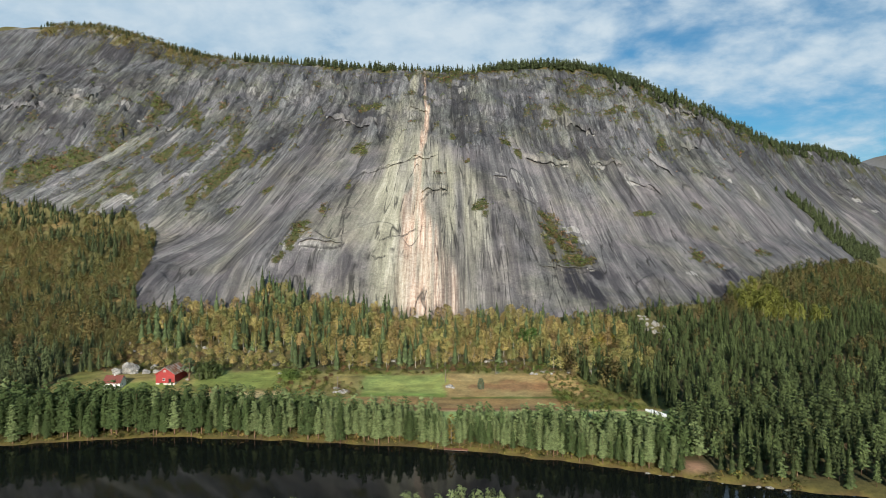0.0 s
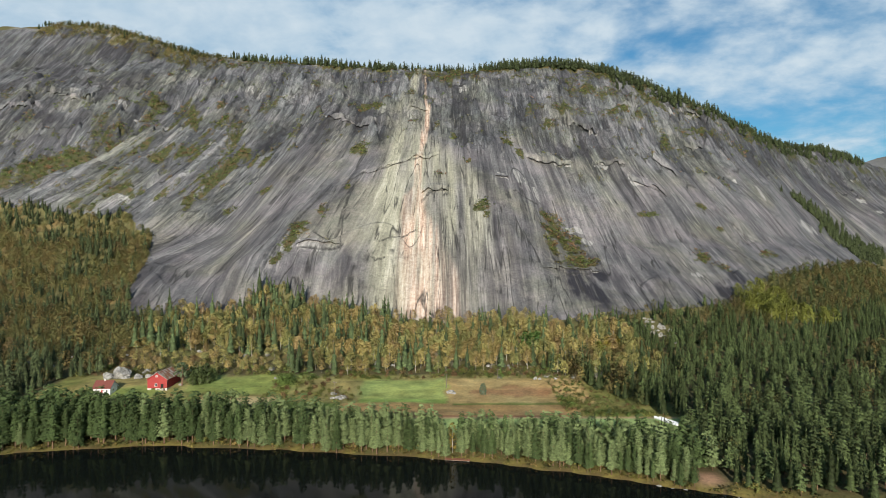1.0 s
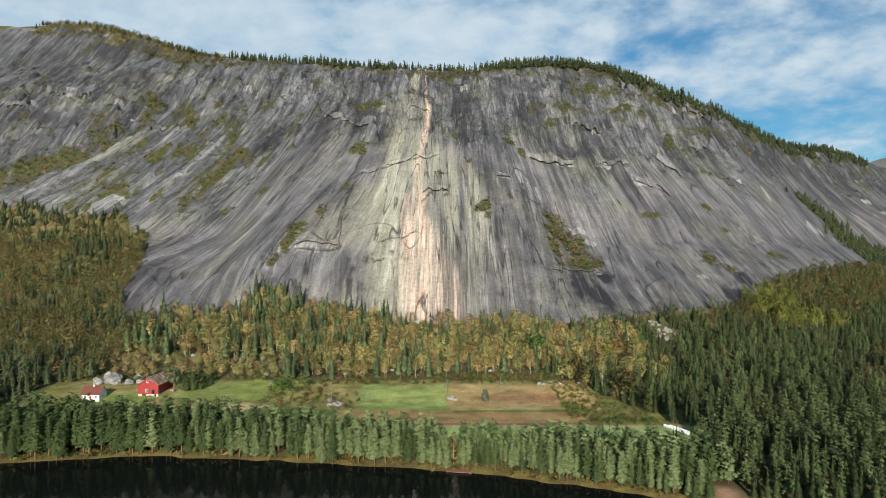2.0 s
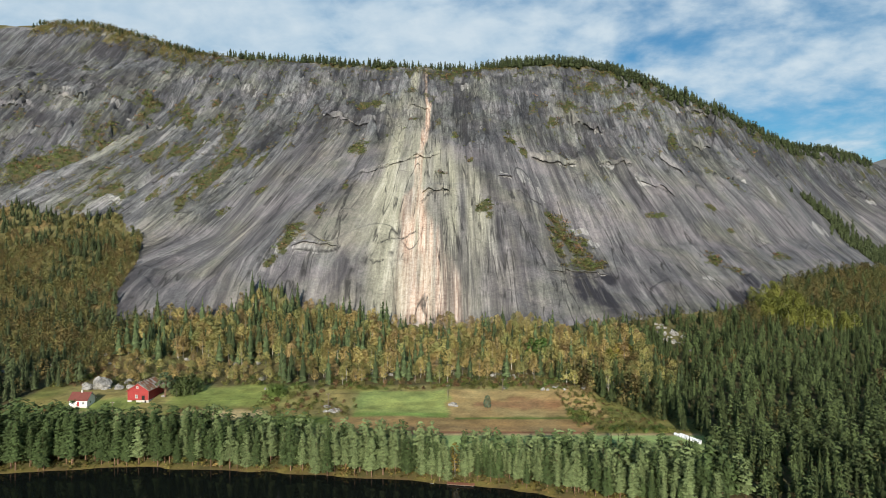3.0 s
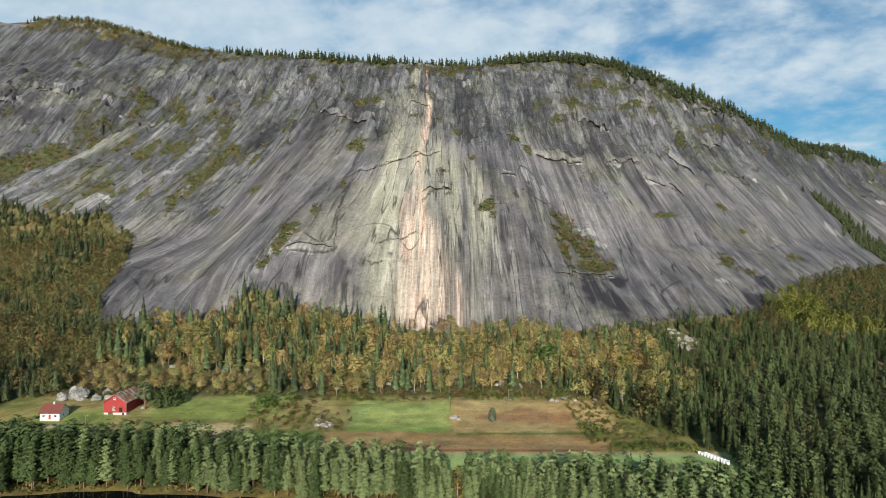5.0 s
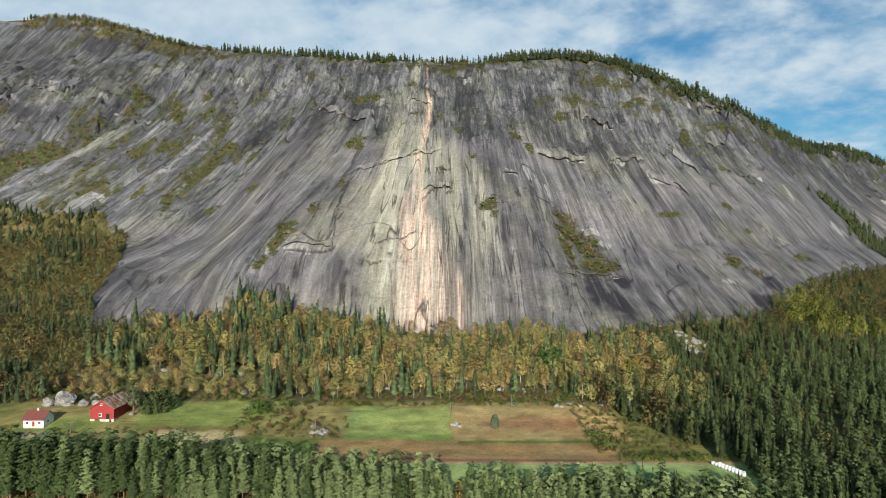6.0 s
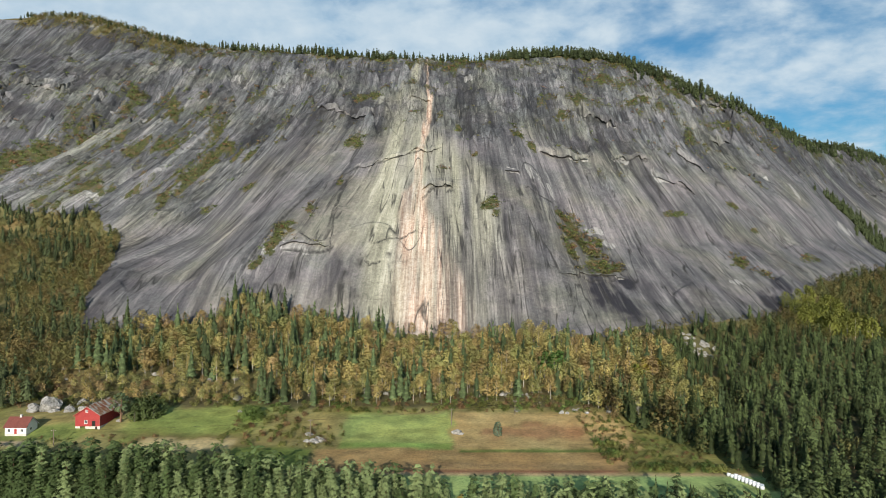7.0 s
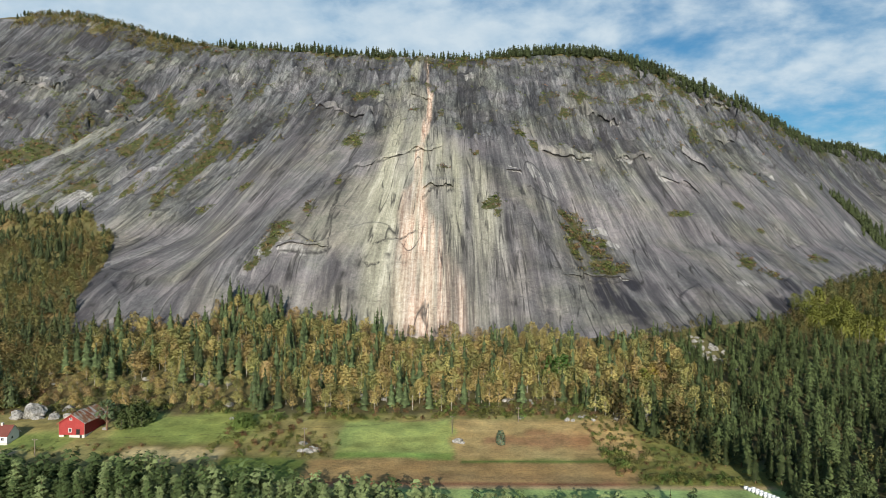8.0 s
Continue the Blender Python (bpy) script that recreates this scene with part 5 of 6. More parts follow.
def plant_shore():
    """The pines between the lake and the fields, each a tree of its own."""
    rng = np.random.default_rng(26)
    kinds = []
    for k in range(8):
        root = new("pine_tree")
        tv, tf = trunk_shape(rng, 0.013, 0.9, 6, 0.02)
        t = new("trunk", mesh_from("trunk", tv, tf, PINE_BARK, smooth=True))
        cv, cf, cc, cn = bough_crown(rng, 84, 11, rng.uniform(0.16, 0.20), rng.uniform(0.08, 0.25), rng.uniform(0.45, 0.65), 0.033)
        col = np.ones((len(cv), 4))
        tone = np.array((0.066, 0.096, 0.034) if k < 4 else (0.150, 0.190, 0.080)) * rng.uniform(0.85, 1.2)
        col[:, :3] = tone * cc[:, None]
        c = new("crown", mesh_from("crown", cv, cf, PINE_NEEDLE, [("Col", "FLOAT_COLOR", col)], True, None, cn))
        t.parent = c.parent = root
        tagged(root, "tall dark green pine with a reddish trunk by the lake" if k < 4 else "slim pale grey-green pine in the dense wood by the lake", "tree", "shore pines")
        kinds.append(root)

    def keep(x, y):
        d = y - shore(x)
        gap = np.abs(x - 3.5) > 2.2
        return (d > 1.6 + 1.5 * vnoise(x / 7, y / 7, 155)) & (y < np.interp(x, [-240, -100, -40, 0, 60, 100], [266, 266, 256, 248, 241, 232])) & gap & in_sight(x, y) & ~((np.abs(x - 89) < 6) & (np.abs(y - 208) < 6)) & (x < field_edge(y) - 4)
    x, y = scatter(rng, -225, 100, 205, 270, 3.3, keep)
    near = np.argsort(y - shore(x))
    x, y = x[near], y[near]
    z = height(x, y)
    used = set()
    pale = rng.uniform(0, 1, len(x)) < np.interp(x, [-140, -90, -40, 70, 110], [0.05, 0.3, 0.85, 0.6, 0.2])
    scale = np.interp(x, [-140, -90, -40, 20], [1.16, 1.08, 1.0, 0.9])
    for i in range(min(290, len(x))):
        k = int(rng.integers(0, 4)) + 4 * int(pale[i])
        h = rng.uniform(8.5, 16.5) * scale[i]
        m = Matrix.Translation((x[i], y[i], z[i] - 0.1)) @ Matrix.Rotation(rng.uniform(0, 6.28), 4, "Z") @ Matrix.Diagonal((h * rng.uniform(1.05, 1.4), h * rng.uniform(1.05, 1.4), h, 1))
        if k in used:
            o = copy_thing(kinds[k], Matrix.Identity(4))
            o.matrix_basis = m
        else:
            kinds[k].matrix_basis = m
            used.add(k)
    # the rows behind them, up to the fields
    b = np.arange(290, len(x))
    tone = np.where(pale[b][:, None], np.array((0.150, 0.190, 0.080)), np.array((0.066, 0.096, 0.034))) * rng.uniform(0.8, 1.25, (len(b), 1))
    crowns = grow(rng, PINE, x[b], y[b], rng.uniform(9, 16.5, len(b)) * scale[b], tone, rng.uniform(1.05, 1.4, len(b)), 0.1)
    wood("shore_wood", "dense green pines behind the lake's bank beside the fields", {"crowns": [(crowns, NEEDLE)], "trunks": [(trunks(rng, x[b], y[b], np.full(len(b), 12.0), 0.013), PINE_BARK)]})


plant_east_wood()
plant_middle_belt()
plant_west_wood()
plant_rim()
plant_ledges()
plant_shore()

# ---- things of the valley ----


RED_BOARD = plain("red_boards", (0.33, 0.045, 0.042), 0.75, 0.28, 3.0, 0.3)
WHITE_PAINT = plain("white_paint", (0.78, 0.77, 0.74), 0.6, 0.08, 2.0, 0.1)
STONE_WALL = plain("whitewashed_stone", (0.55, 0.52, 0.47), 0.9, 0.3, 1.6, 0.6)
DARK = plain("dark_opening", (0.02, 0.018, 0.016), 0.9, 0.2)
ROOF_RED = plain("red_roof_tiles", (0.17, 0.055, 0.042), 0.8, 0.25, 2.5, 0.4)
GLASS_DARK = plain("window_glass", (0.03, 0.035, 0.04), 0.12, 0.1, 1.0, 0.0, spec=0.6)
WOOD_GREY = plain("weathered_wood", (0.20, 0.16, 0.12), 0.9, 0.3, 2.0, 0.4)
BALE_WHITE = plain("white_bale_film", (0.80, 0.81, 0.82), 0.35, 0.07, 2.0, 0.25, spec=0.5)
JETTY_WOOD = plain("reddish_planks", (0.28, 0.12, 0.07), 0.85, 0.3, 2.0, 0.3)


def rusty_roof_material():
    m = Mat("rusty_sheet_roof", 0.7, 0.3, 0.2)
    n, k = m.noise(m.obj((0.25, 1.0, 1.0)), 0.9, 5), m.noise(m.obj((0.12, 0.8, 0.6)), 0.7, 2)
    c = m.ramp(n, [(0.36, (0.46, 0.42, 0.36)), (0.47, (0.34, 0.20, 0.11)), (0.60, (0.30, 0.10, 0.05)), (0.72, (0.20, 0.07, 0.045))])
    m.colour(m.mix(m.remap(k, 0.52, 0.6), c, (0.50, 0.47, 0.42)))
    wv = m.n("ShaderNodeTexWave", Vector=m.obj((0, 1, 0)), Scale=4.0)
    m.bump(wv.outputs["Fac"], 0.5, 0.05)
    return m.m


def boulder_material():
    m = Mat("pale_boulder", 0.85, 0.2)
    g, b = m.noise(m.pos(), 1.6, 7, 0.65), m.noise(m.pos(), 0.35, 4)
    c = m.ramp(m.math("ADD", m.math("MULTIPLY", g, 0.55), m.math("MULTIPLY", b, 0.45)),
               [(0.38, (0.09, 0.085, 0.07)), (0.47, (0.22, 0.21, 0.185)), (0.56, (0.36, 0.345, 0.32)), (0.7, (0.55, 0.53, 0.50))])
    m.colour(c)
    m.bump(g, 0.8, 0.25)
    return m.m


ROOF_RUST, BOULDER = rusty_roof_material(), boulder_material()


def box(bm, x0, x1, y0, y1, z0, z1):
    vs = [bm.verts.new((x, y, z)) for z in (z0, z1) for x, y in ((x0, y0), (x1, y0), (x1, y1), (x0, y1))]
    for f in ((3, 2, 1, 0), (4, 5, 6, 7), (0, 1, 5, 4), (1, 2, 6, 5), (2, 3, 7, 6), (3, 0, 4, 7)):
        bm.faces.new([vs[i] for i in f])
    return bm


def boxes(*items):
    bm = bmesh.new()
    for it in items:
        box(bm, *it)
    return bm


def prism(outline, axis, a, b):
    """An outline in the upright plane across axis, drawn out from a to b."""
    bm = bmesh.new()
    put = (lambda p, t: (t, p[0], p[1])) if axis == "x" else (lambda p, t: (p[0], t, p[1]))
    lo, hi = [bm.verts.new(put(p, a)) for p in outline], [bm.verts.new(put(p, b)) for p in outline]
    n = len(outline)
    for i in range(n):
        bm.faces.new((lo[i], lo[(i + 1) % n], hi[(i + 1) % n], hi[i]))
    bm.faces.new(lo[::-1])
    bm.faces.new(hi)
    bmesh.ops.recalc_face_normals(bm, faces=bm.faces)
    return bm


def window_unit(parent, name, at, w, h, face, label="", sill=True):
    """A window on a wall facing -y or +x: frame, pane, bars."""
    x, y, z = at
    fr = 0.11

    def place(a0, a1, z0, z1, d0, d1):
        if face == "-y":
            return (x + a0, x + a1, y - d1, y - d0, z + z0, z + z1)
        return (x + d0, x + d1, y + a0, y + a1, z + z0, z + z1)
    win = part(name, boxes(place(-w / 2, -w / 2 + fr, 0, h, -0.05, 0.05), place(w / 2 - fr, w / 2, 0, h, -0.05, 0.05), place(-w / 2 + fr, w / 2 - fr, 0, fr, -0.05, 0.05),
                           place(-w / 2 + fr, w / 2 - fr, h - fr, h, -0.05, 0.05), place(-0.03, 0.03, fr, h - fr, -0.04, 0.04)), WHITE_PAINT, parent, label)
    for s in (-1, 1):
        a, b = (-w / 2 + fr, -0.03) if s < 0 else (0.03, w / 2 - fr)
        part("pane", boxes(place(a, b, fr, h - fr, -0.03, 0.01)), GLASS_DARK, win)
    if sill:
        part("window_sill", boxes(place(-w / 2 - 0.08, w / 2 + 0.08, -0.09, -0.005, -0.05, 0.14)), WHITE_PAINT, win)
    return win


def build_barn():
    z = float(height(np.array([-152.0]), np.array([322.0]))[0])
    barn = new("barn")
    barn.location = (-152.0, 322.0, z - 0.15)
    tagged(barn, "red wooden barn with rusty sheet roof on a stone base", "barn")
    W, L, B, E, R = 5.2, 16.0, 1.15, 6.0, 9.4
    part("stone_base", boxes((-W, -3.2, -0.02, L, -1.5, B), (-1.0, W, -0.02, L, -1.5, B), (-3.2, -1.0, 3.0, L, -1.5, B)), STONE_WALL, barn, "whitewashed stone base")
    part("cellar_opening", boxes((-3.18, -1.02, 2.7, 2.95, -1.0, B - 0.05)), DARK, barn, "dark open cellar door")
    part("wall", prism([(-W, B), (W, B), (W, E), (0, R), (-W, E)], "y", 0.0, 0.22), RED_BOARD, barn, "red boarded front gable")
    part("wall", prism([(-W, B), (W, B), (W, E), (0, R), (-W, E)], "y", L - 0.22, L), RED_BOARD, barn)
    for a, b in ((-W, -W + 0.2), (W - 0.2, W)):
        part("wall", boxes((a, b, 0.225, L - 0.225, B, E - 0.05)), RED_BOARD, barn)
    # upright battens on the gable and the long wall
    for i in range(24):
        x = -W + 0.22 + i * (2 * W - 0.44) / 23
        top = E + (R - E) * (1 - abs(x) / W) - 0.12
        part("batten", boxes((x - 0.03, x + 0.03, -0.03, -0.002, B + 0.02, top)), RED_BOARD, barn)
    for i in range(34):
        y = 0.4 + i * (L - 0.8) / 33
        part("batten", boxes((W + 0.002, W + 0.03, y - 0.03, y + 0.03, B + 0.02, E - 0.1)), RED_BOARD, barn)
    t = 0.14
    k = (R - E) / W
    o = 0.55
    for s in (-1, 1):
        prof = [(0, R + 0.03), (s * (W + o), E - k * o + 0.03), (s * (W + o), E - k * o + 0.03 + t), (0, R + 0.03 + t)]
        part("roof", prism(prof, "y", -0.6, L + 0.5), ROOF_RUST, barn, "rusty corrugated sheet roof")
        part("bargeboard", prism([(0, R - 0.22), (s * (W + o), E - k * o - 0.22), (s * (W + o), E - k * o + 0.02), (0, R + 0.02)], "y", -0.66, -0.61), RED_BOARD, barn)
    part("ridge_cap", prism([(-0.3, R - 0.02), (0, R + 0.2), (0.3, R - 0.02), (0, R + 0.27)], "y", -0.62, L + 0.52), ROOF_RUST, barn)
    window_unit(barn, "window", (-0.7, -0.04, 2.3), 1.25, 1.5, "-y", "white framed window")
    window_unit(barn, "window", (-0.35, -0.04, 7.1), 1.0, 0.9, "-y", "small attic window")
    d = part("door", boxes((1.85, 3.35, -0.08, -0.005, B + 0.1, B + 2.3)), DARK, barn, "dark boarded door")
    part("door_frame", boxes((1.72, 1.85, -0.1, -0.005, B, B + 2.43), (3.35, 3.48, -0.1, -0.005, B, B + 2.43), (1.85, 3.35, -0.1, -0.005, B + 2.3, B + 2.43)), RED_BOARD, d)
    part("low_door", boxes((3.3, 4.1, -0.09, -0.025, -0.6, B - 0.05)), DARK, barn, "dark low door in the stone base")
    part("corner_board", boxes((W - 0.05, W + 0.04, -0.04, 0.12, B, E - 0.1)), WOOD_GREY, barn)


def build_house():
    z = float(height(np.array([-177.5]), np.array([318.0]))[0])
    h = new("house")
    h.location = (-177.6, 315.4, z - 0.1)
    tagged(h, "small white wooden house with a red tiled gable roof", "house")
    W, D, B, E, R = 4.4, 6.6, 0.45, 3.4, 6.5
    part("foundation", boxes((-W - 0.03, W + 0.03, -0.03, D + 0.03, -1.5, B)), STONE_WALL, h)
    for a, b in ((-W, -W + 0.2), (W - 0.2, W)):
        part("wall", prism([(0, B), (D, B), (D, E), (D / 2, R), (0, E)], "x", a, b), WHITE_PAINT, h, "white boarded gable")
    part("wall", boxes((-W + 0.205, W - 0.205, 0, 0.2, B, E)), WHITE_PAINT, h)
    part("wall", boxes((-W + 0.205, W - 0.205, D - 0.2, D, B, E)), WHITE_PAINT, h)
    k, o, t = (R - E) / (D / 2), 0.5, 0.16
    for s in (-1, 1):
        c = D / 2
        prof = [(c, R + 0.03), (c + s * (c + o), E - k * o + 0.03), (c + s * (c + o), E - k * o + 0.03 + t), (c, R + 0.03 + t)]
        part("roof", prism(prof, "x", -W - 0.5, W + 0.5), ROOF_RED, h, "red tiled roof")
        part("bargeboard", prism([(c, R - 0.2), (c + s * (c + o), E - k * o - 0.2), (c + s * (c + o), E - k * o + 0.02), (c, R + 0.02)], "x", W + 0.44, W + 0.49), WHITE_PAINT, h)
    ch = part("chimney", boxes((-0.4, 0.4, D / 2 - 0.35, D / 2 + 0.35, R - 0.7, R + 0.9)), STONE_WALL, h)
    part("chimney_cap", boxes((-0.5, 0.5, D / 2 - 0.45, D / 2 + 0.45, R + 0.905, R + 1.0)), STONE_WALL, ch)
    for x in (-2.7, 2.6):
        window_unit(h, "window", (x, -0.03, 1.2), 1.2, 1.3, "-y")
    dr = part("door", boxes((-0.5, 0.5, -0.08, -0.005, B, B + 2.05)), RED_BOARD, h, "red front door")
    part("door_handle", boxes((0.33, 0.42, -0.14, -0.085, B + 0.98, B + 1.04)), GREY_BARK, dr)
    window_unit(h, "window", (W + 0.03, D / 2 - 0.6, 1.3), 1.1, 1.2, "+x")


def pole_thing(x, y, tall, arms=True):
    z = float(height(np.array([x]), np.array([y]))[0])
    p = new("utility_pole")
    p.location = (x, y, z)
    v, f = tube([(0, 0, -0.4), (0, 0, tall * 0.5), (0, 0, tall)], (0.17, 0.15, 0.12), 8)
    shaft = new("shaft", mesh_from("shaft", v, f, WOOD_GREY, smooth=True))
    shaft.parent = p
    if arms:
        part("crossarm", boxes((-0.9, 0.9, -0.06, 0.06, tall - 0.65, tall - 0.5)), WOOD_GREY, p)
        for a in (-0.8, 0.0, 0.8):
            part("insulator", boxes((a - 0.05, a + 0.05, -0.05, 0.05, tall - 0.495, tall - 0.3)), WHITE_PAINT, p)
    tagged(p, "weathered wooden power pole standing in the meadow", "pole", "power poles")
    return Vector((x, y, z + tall - 0.3))


def wire(a, b, sag):
    c = bpy.data.curves.new("wire", "CURVE")
    c.dimensions, c.bevel_depth, c.bevel_resolution = "3D", 0.02, 0
    sp = c.splines.new("POLY")
    sp.points.add(10)
    for i, p in enumerate(sp.points):
        t = i / 10
        q = a.lerp(b, t)
        p.co = (q.x, q.y, q.z - sag * 4 * t * (1 - t), 1)
    c.materials.append(DARK)
    tagged(new("power_wire", c), "thin dark power wire strung between wooden poles", "wire", "power wires")


def boulder_mesh(seed, rough=0.42):
    bm = bmesh.new()
    bmesh.ops.create_icosphere(bm, subdivisions=3, radius=1.0)
    o = Vector((seed * 7.3, seed * 3.1, seed * 1.7))
    for v in bm.verts:
        d = v.co.normalized()
        r = 1 + rough * noise.noise(d * 1.1 + o) + 0.5 * rough * noise.noise(d * 2.6 + o) + 0.5 * rough * noise.noise(d * 5 + o) + 0.3 * rough * noise.noise(d * 11 + o)
        # flat cleft faces
        for k in range(9):
            a = Vector((math.sin(seed * 5 + k * 2.1), math.cos(seed * 3 + k * 1.7), math.sin(k * 1.3 + seed))).normalized()
            r = min(r, (0.64 + 0.035 * k) / max(0.25, d.dot(a)))
        v.co = d * r
    me = bpy.data.meshes.new("boulder")
    bm.to_mesh(me)
    bm.free()
    me.materials.append(BOULDER)
    return me


BOULDERS = [boulder_mesh(k + 1) for k in range(7)]


def boulder(rng, x, y, sx, sy, sz, label="pale grey granite boulder lying in rough grass", group="boulders"):
    z = float(height(np.array([x]), np.array([y]))[0])
    ob = new("boulder", BOULDERS[int(rng.integers(0, len(BOULDERS)))])
    ob.matrix_basis = Matrix.Translation((x, y, z + sz * 0.3)) @ Matrix.Rotation(rng.uniform(-0.5, 0.5), 4, "Z") @ Matrix.Diagonal((sx, sy, sz, 1))
    tagged(ob, label, "boulder", group)


def lay_boulders():
    rng = np.random.default_rng(31)
    # outcrop behind the house and barn: one broad hump of bare rock with smaller ones beside it
    for x, y, rx, ry, h in ((-184, 346, 7.2, 5.0, 4.4), (-189, 343, 3.4, 3.0, 2.4), (-172, 352, 3.2, 2.4, 2.8), (-172, 341, 3.6, 2.4, 1.7), (-167, 343, 2.4, 2.0, 1.5),
                            (-179, 341, 2.6, 1.8, 1.2), (-163, 348, 3.0, 2.4, 2.4), (-194, 349, 2.4, 2.0, 1.8), (-176, 348, 2.0, 1.6, 1.4)):
        boulder(rng, x, y, rx, ry, h, "big pale rock outcrop behind the farm buildings", "farm outcrop")
    # stones left lying in the fields
    for x, y, r, h in ((3.6, 322.5, 2.2, 1.5), (5.2, 321.5, 1.3, 0.8), (-54, 311, 2.4, 1.4), (-51, 312.5, 1.8, 1.2), (-57, 312, 1.6, 0.9), (-53, 314.5, 1.5, 1.1), (-58, 320, 2.0, 1.0),
                       (52, 345, 1.6, 1.2), (54.5, 344.5, 1.1, 0.9), (32, 348, 1.5, 1.0), (-96, 346, 1.2, 0.9), (-143, 330, 1.4, 0.8)):
        boulder(rng, x, y, r, r * 0.8, h)
    # scree at the wood's edge and under the face
    for n, cx, cy, rx, ry, lo, hi in ((30, 85, 354, 9, 6, 0.8, 2.1), (26, 30, 368, 36, 6, 0.5, 1.2), (48, 154, 434, 9, 17, 0.8, 2.1), (12, -45, 372, 16, 8, 0.8, 1.9), (12, -115, 385, 40, 20, 0.8, 2.2), (10, -225, 385, 25, 25, 0.9, 2.0), (8, 62, 349, 6, 4, 0.5, 1.2)):
        for _ in range(n):
            r = rng.uniform(lo, hi)
            boulder(rng, cx + rng.normal() * rx * 0.6, cy + rng.normal() * ry * 0.6, r, r * rng.uniform(0.6, 1), r * rng.uniform(0.5, 0.95), "pale fallen block in the scree below the cliff", "scree blocks")
    # stones at the water's edge
    for x in (-4, 8.5, 71, 76, 79, 94, 99, 104, 107, 112):
        r = rng.uniform(0.5, 1.2)
        boulder(rng, x + rng.uniform(-1, 1), float(shore(np.array([x]))[0]) + 0.2, r * 1.3, r, r * 0.5, "pale stone at the lake's edge", "shore stones")


def bale_thing():
    bm = bmesh.new()
    bmesh.ops.create_cone(bm, cap_ends=True, segments=20, radius1=0.64, radius2=0.64, depth=1.25)
    bmesh.ops.bevel(bm, geom=[e for e in bm.edges if len(e.link_faces) == 2 and any(len(f.verts) > 4 for f in e.link_faces)], offset=0.12, segments=2, affect="EDGES")
    bmesh.ops.rotate(bm, verts=bm.verts, matrix=Matrix.Rotation(radians(90), 3, "X"))
    bmesh.ops.translate(bm, verts=bm.verts, vec=(0, 0, 0.62))
    for v in bm.verts:
        v.co += Vector((noise.noise(v.co * 2.2), noise.noise(v.co * 2.2 + Vector((9, 0, 0))), 0)) * 0.035
    for f in bm.faces:
        f.smooth = True
    me = bpy.data.meshes.new("hay_bale")
    bm.to_mesh(me)
    bm.free()
    me.materials.append(BALE_WHITE)
    ob = new("hay_bale", me)
    return tagged(ob, "round hay bale wrapped in white film at the field's edge", "bale", "wrapped bales")


def lay_bales():
    rng = np.random.default_rng(32)
    first, spots_ = bale_thing(), []
    for i in range(10):
        for j in range(2):
            if j == 1 and i in (0, 9):
                continue
            t = i / 9
            spots_.append((95.6 + 5.2 * t + j * 1.45, 276.5 - 11.5 * t + 0.5 * j))
    for i in range(9):
        spots_.append((-190 + i * 1.5, 279.5 + 0.75 * i))
    for n, (x, y) in enumerate(spots_):
        z = float(height(np.array([x]), np.array([y]))[0])
        m = pose(x, y, z - 0.03, 0, 0, 62 + rng.uniform(-8, 8))
        if n == 0:
            first.matrix_basis = m
        else:
            copy_thing(first, m)


def build_jetty():
    z = 0.45
    j = new("jetty")
    j.location = (5.0, float(shore(np.array([5.0]))[0]) + 0.3, z)
    j.rotation_euler = (0, 0, radians(-9))
    for i in range(26):
        part("plank", boxes((-4.6 + i * 0.36, -4.6 + i * 0.36 + 0.33, -1.1, 1.1, 0, 0.06)), JETTY_WOOD, j)
    for y in (-0.8, 0.8):
        part("beam", boxes((-4.6, 4.7, y - 0.08, y + 0.08, -0.22, -0.004)), WOOD_GREY, j)
    for x in (-4.2, -1.4, 1.4, 4.2):
        part("post", boxes((x - 0.09, x + 0.09, -0.9, -0.72, -2.6, -0.225)), WOOD_GREY, j)
    tagged(j, "low reddish plank jetty along the lake's bank", "jetty")


def tree_thing(name, label, crown, trunk, bark, leaf, tone, x, y, h, width=1.0, group="", turn=0.0, sink=0.1, category="tree"):
    z = float(height(np.array([x]), np.array([y]))[0])
    root = new(name)
    tv, tf = trunk
    t = new("trunk", mesh_from("trunk", tv, tf, bark, smooth=True))
    cv, cf, cc, cn = crown
    col = np.ones((len(cv), 4))
    col[:, :3] = np.array(tone) * cc[:, None]
    c = new("crown", mesh_from("crown", cv, cf, leaf, [("Col", "FLOAT_COLOR", col)], True, None, cn))
    t.parent = c.parent = root
    root.matrix_basis = Matrix.Translation((x, y, z - sink)) @ Matrix.Rotation(turn, 4, "Z") @ Matrix.Diagonal((h * width, h * width, h, 1))
    tagged(root, label, category, group)
    return root


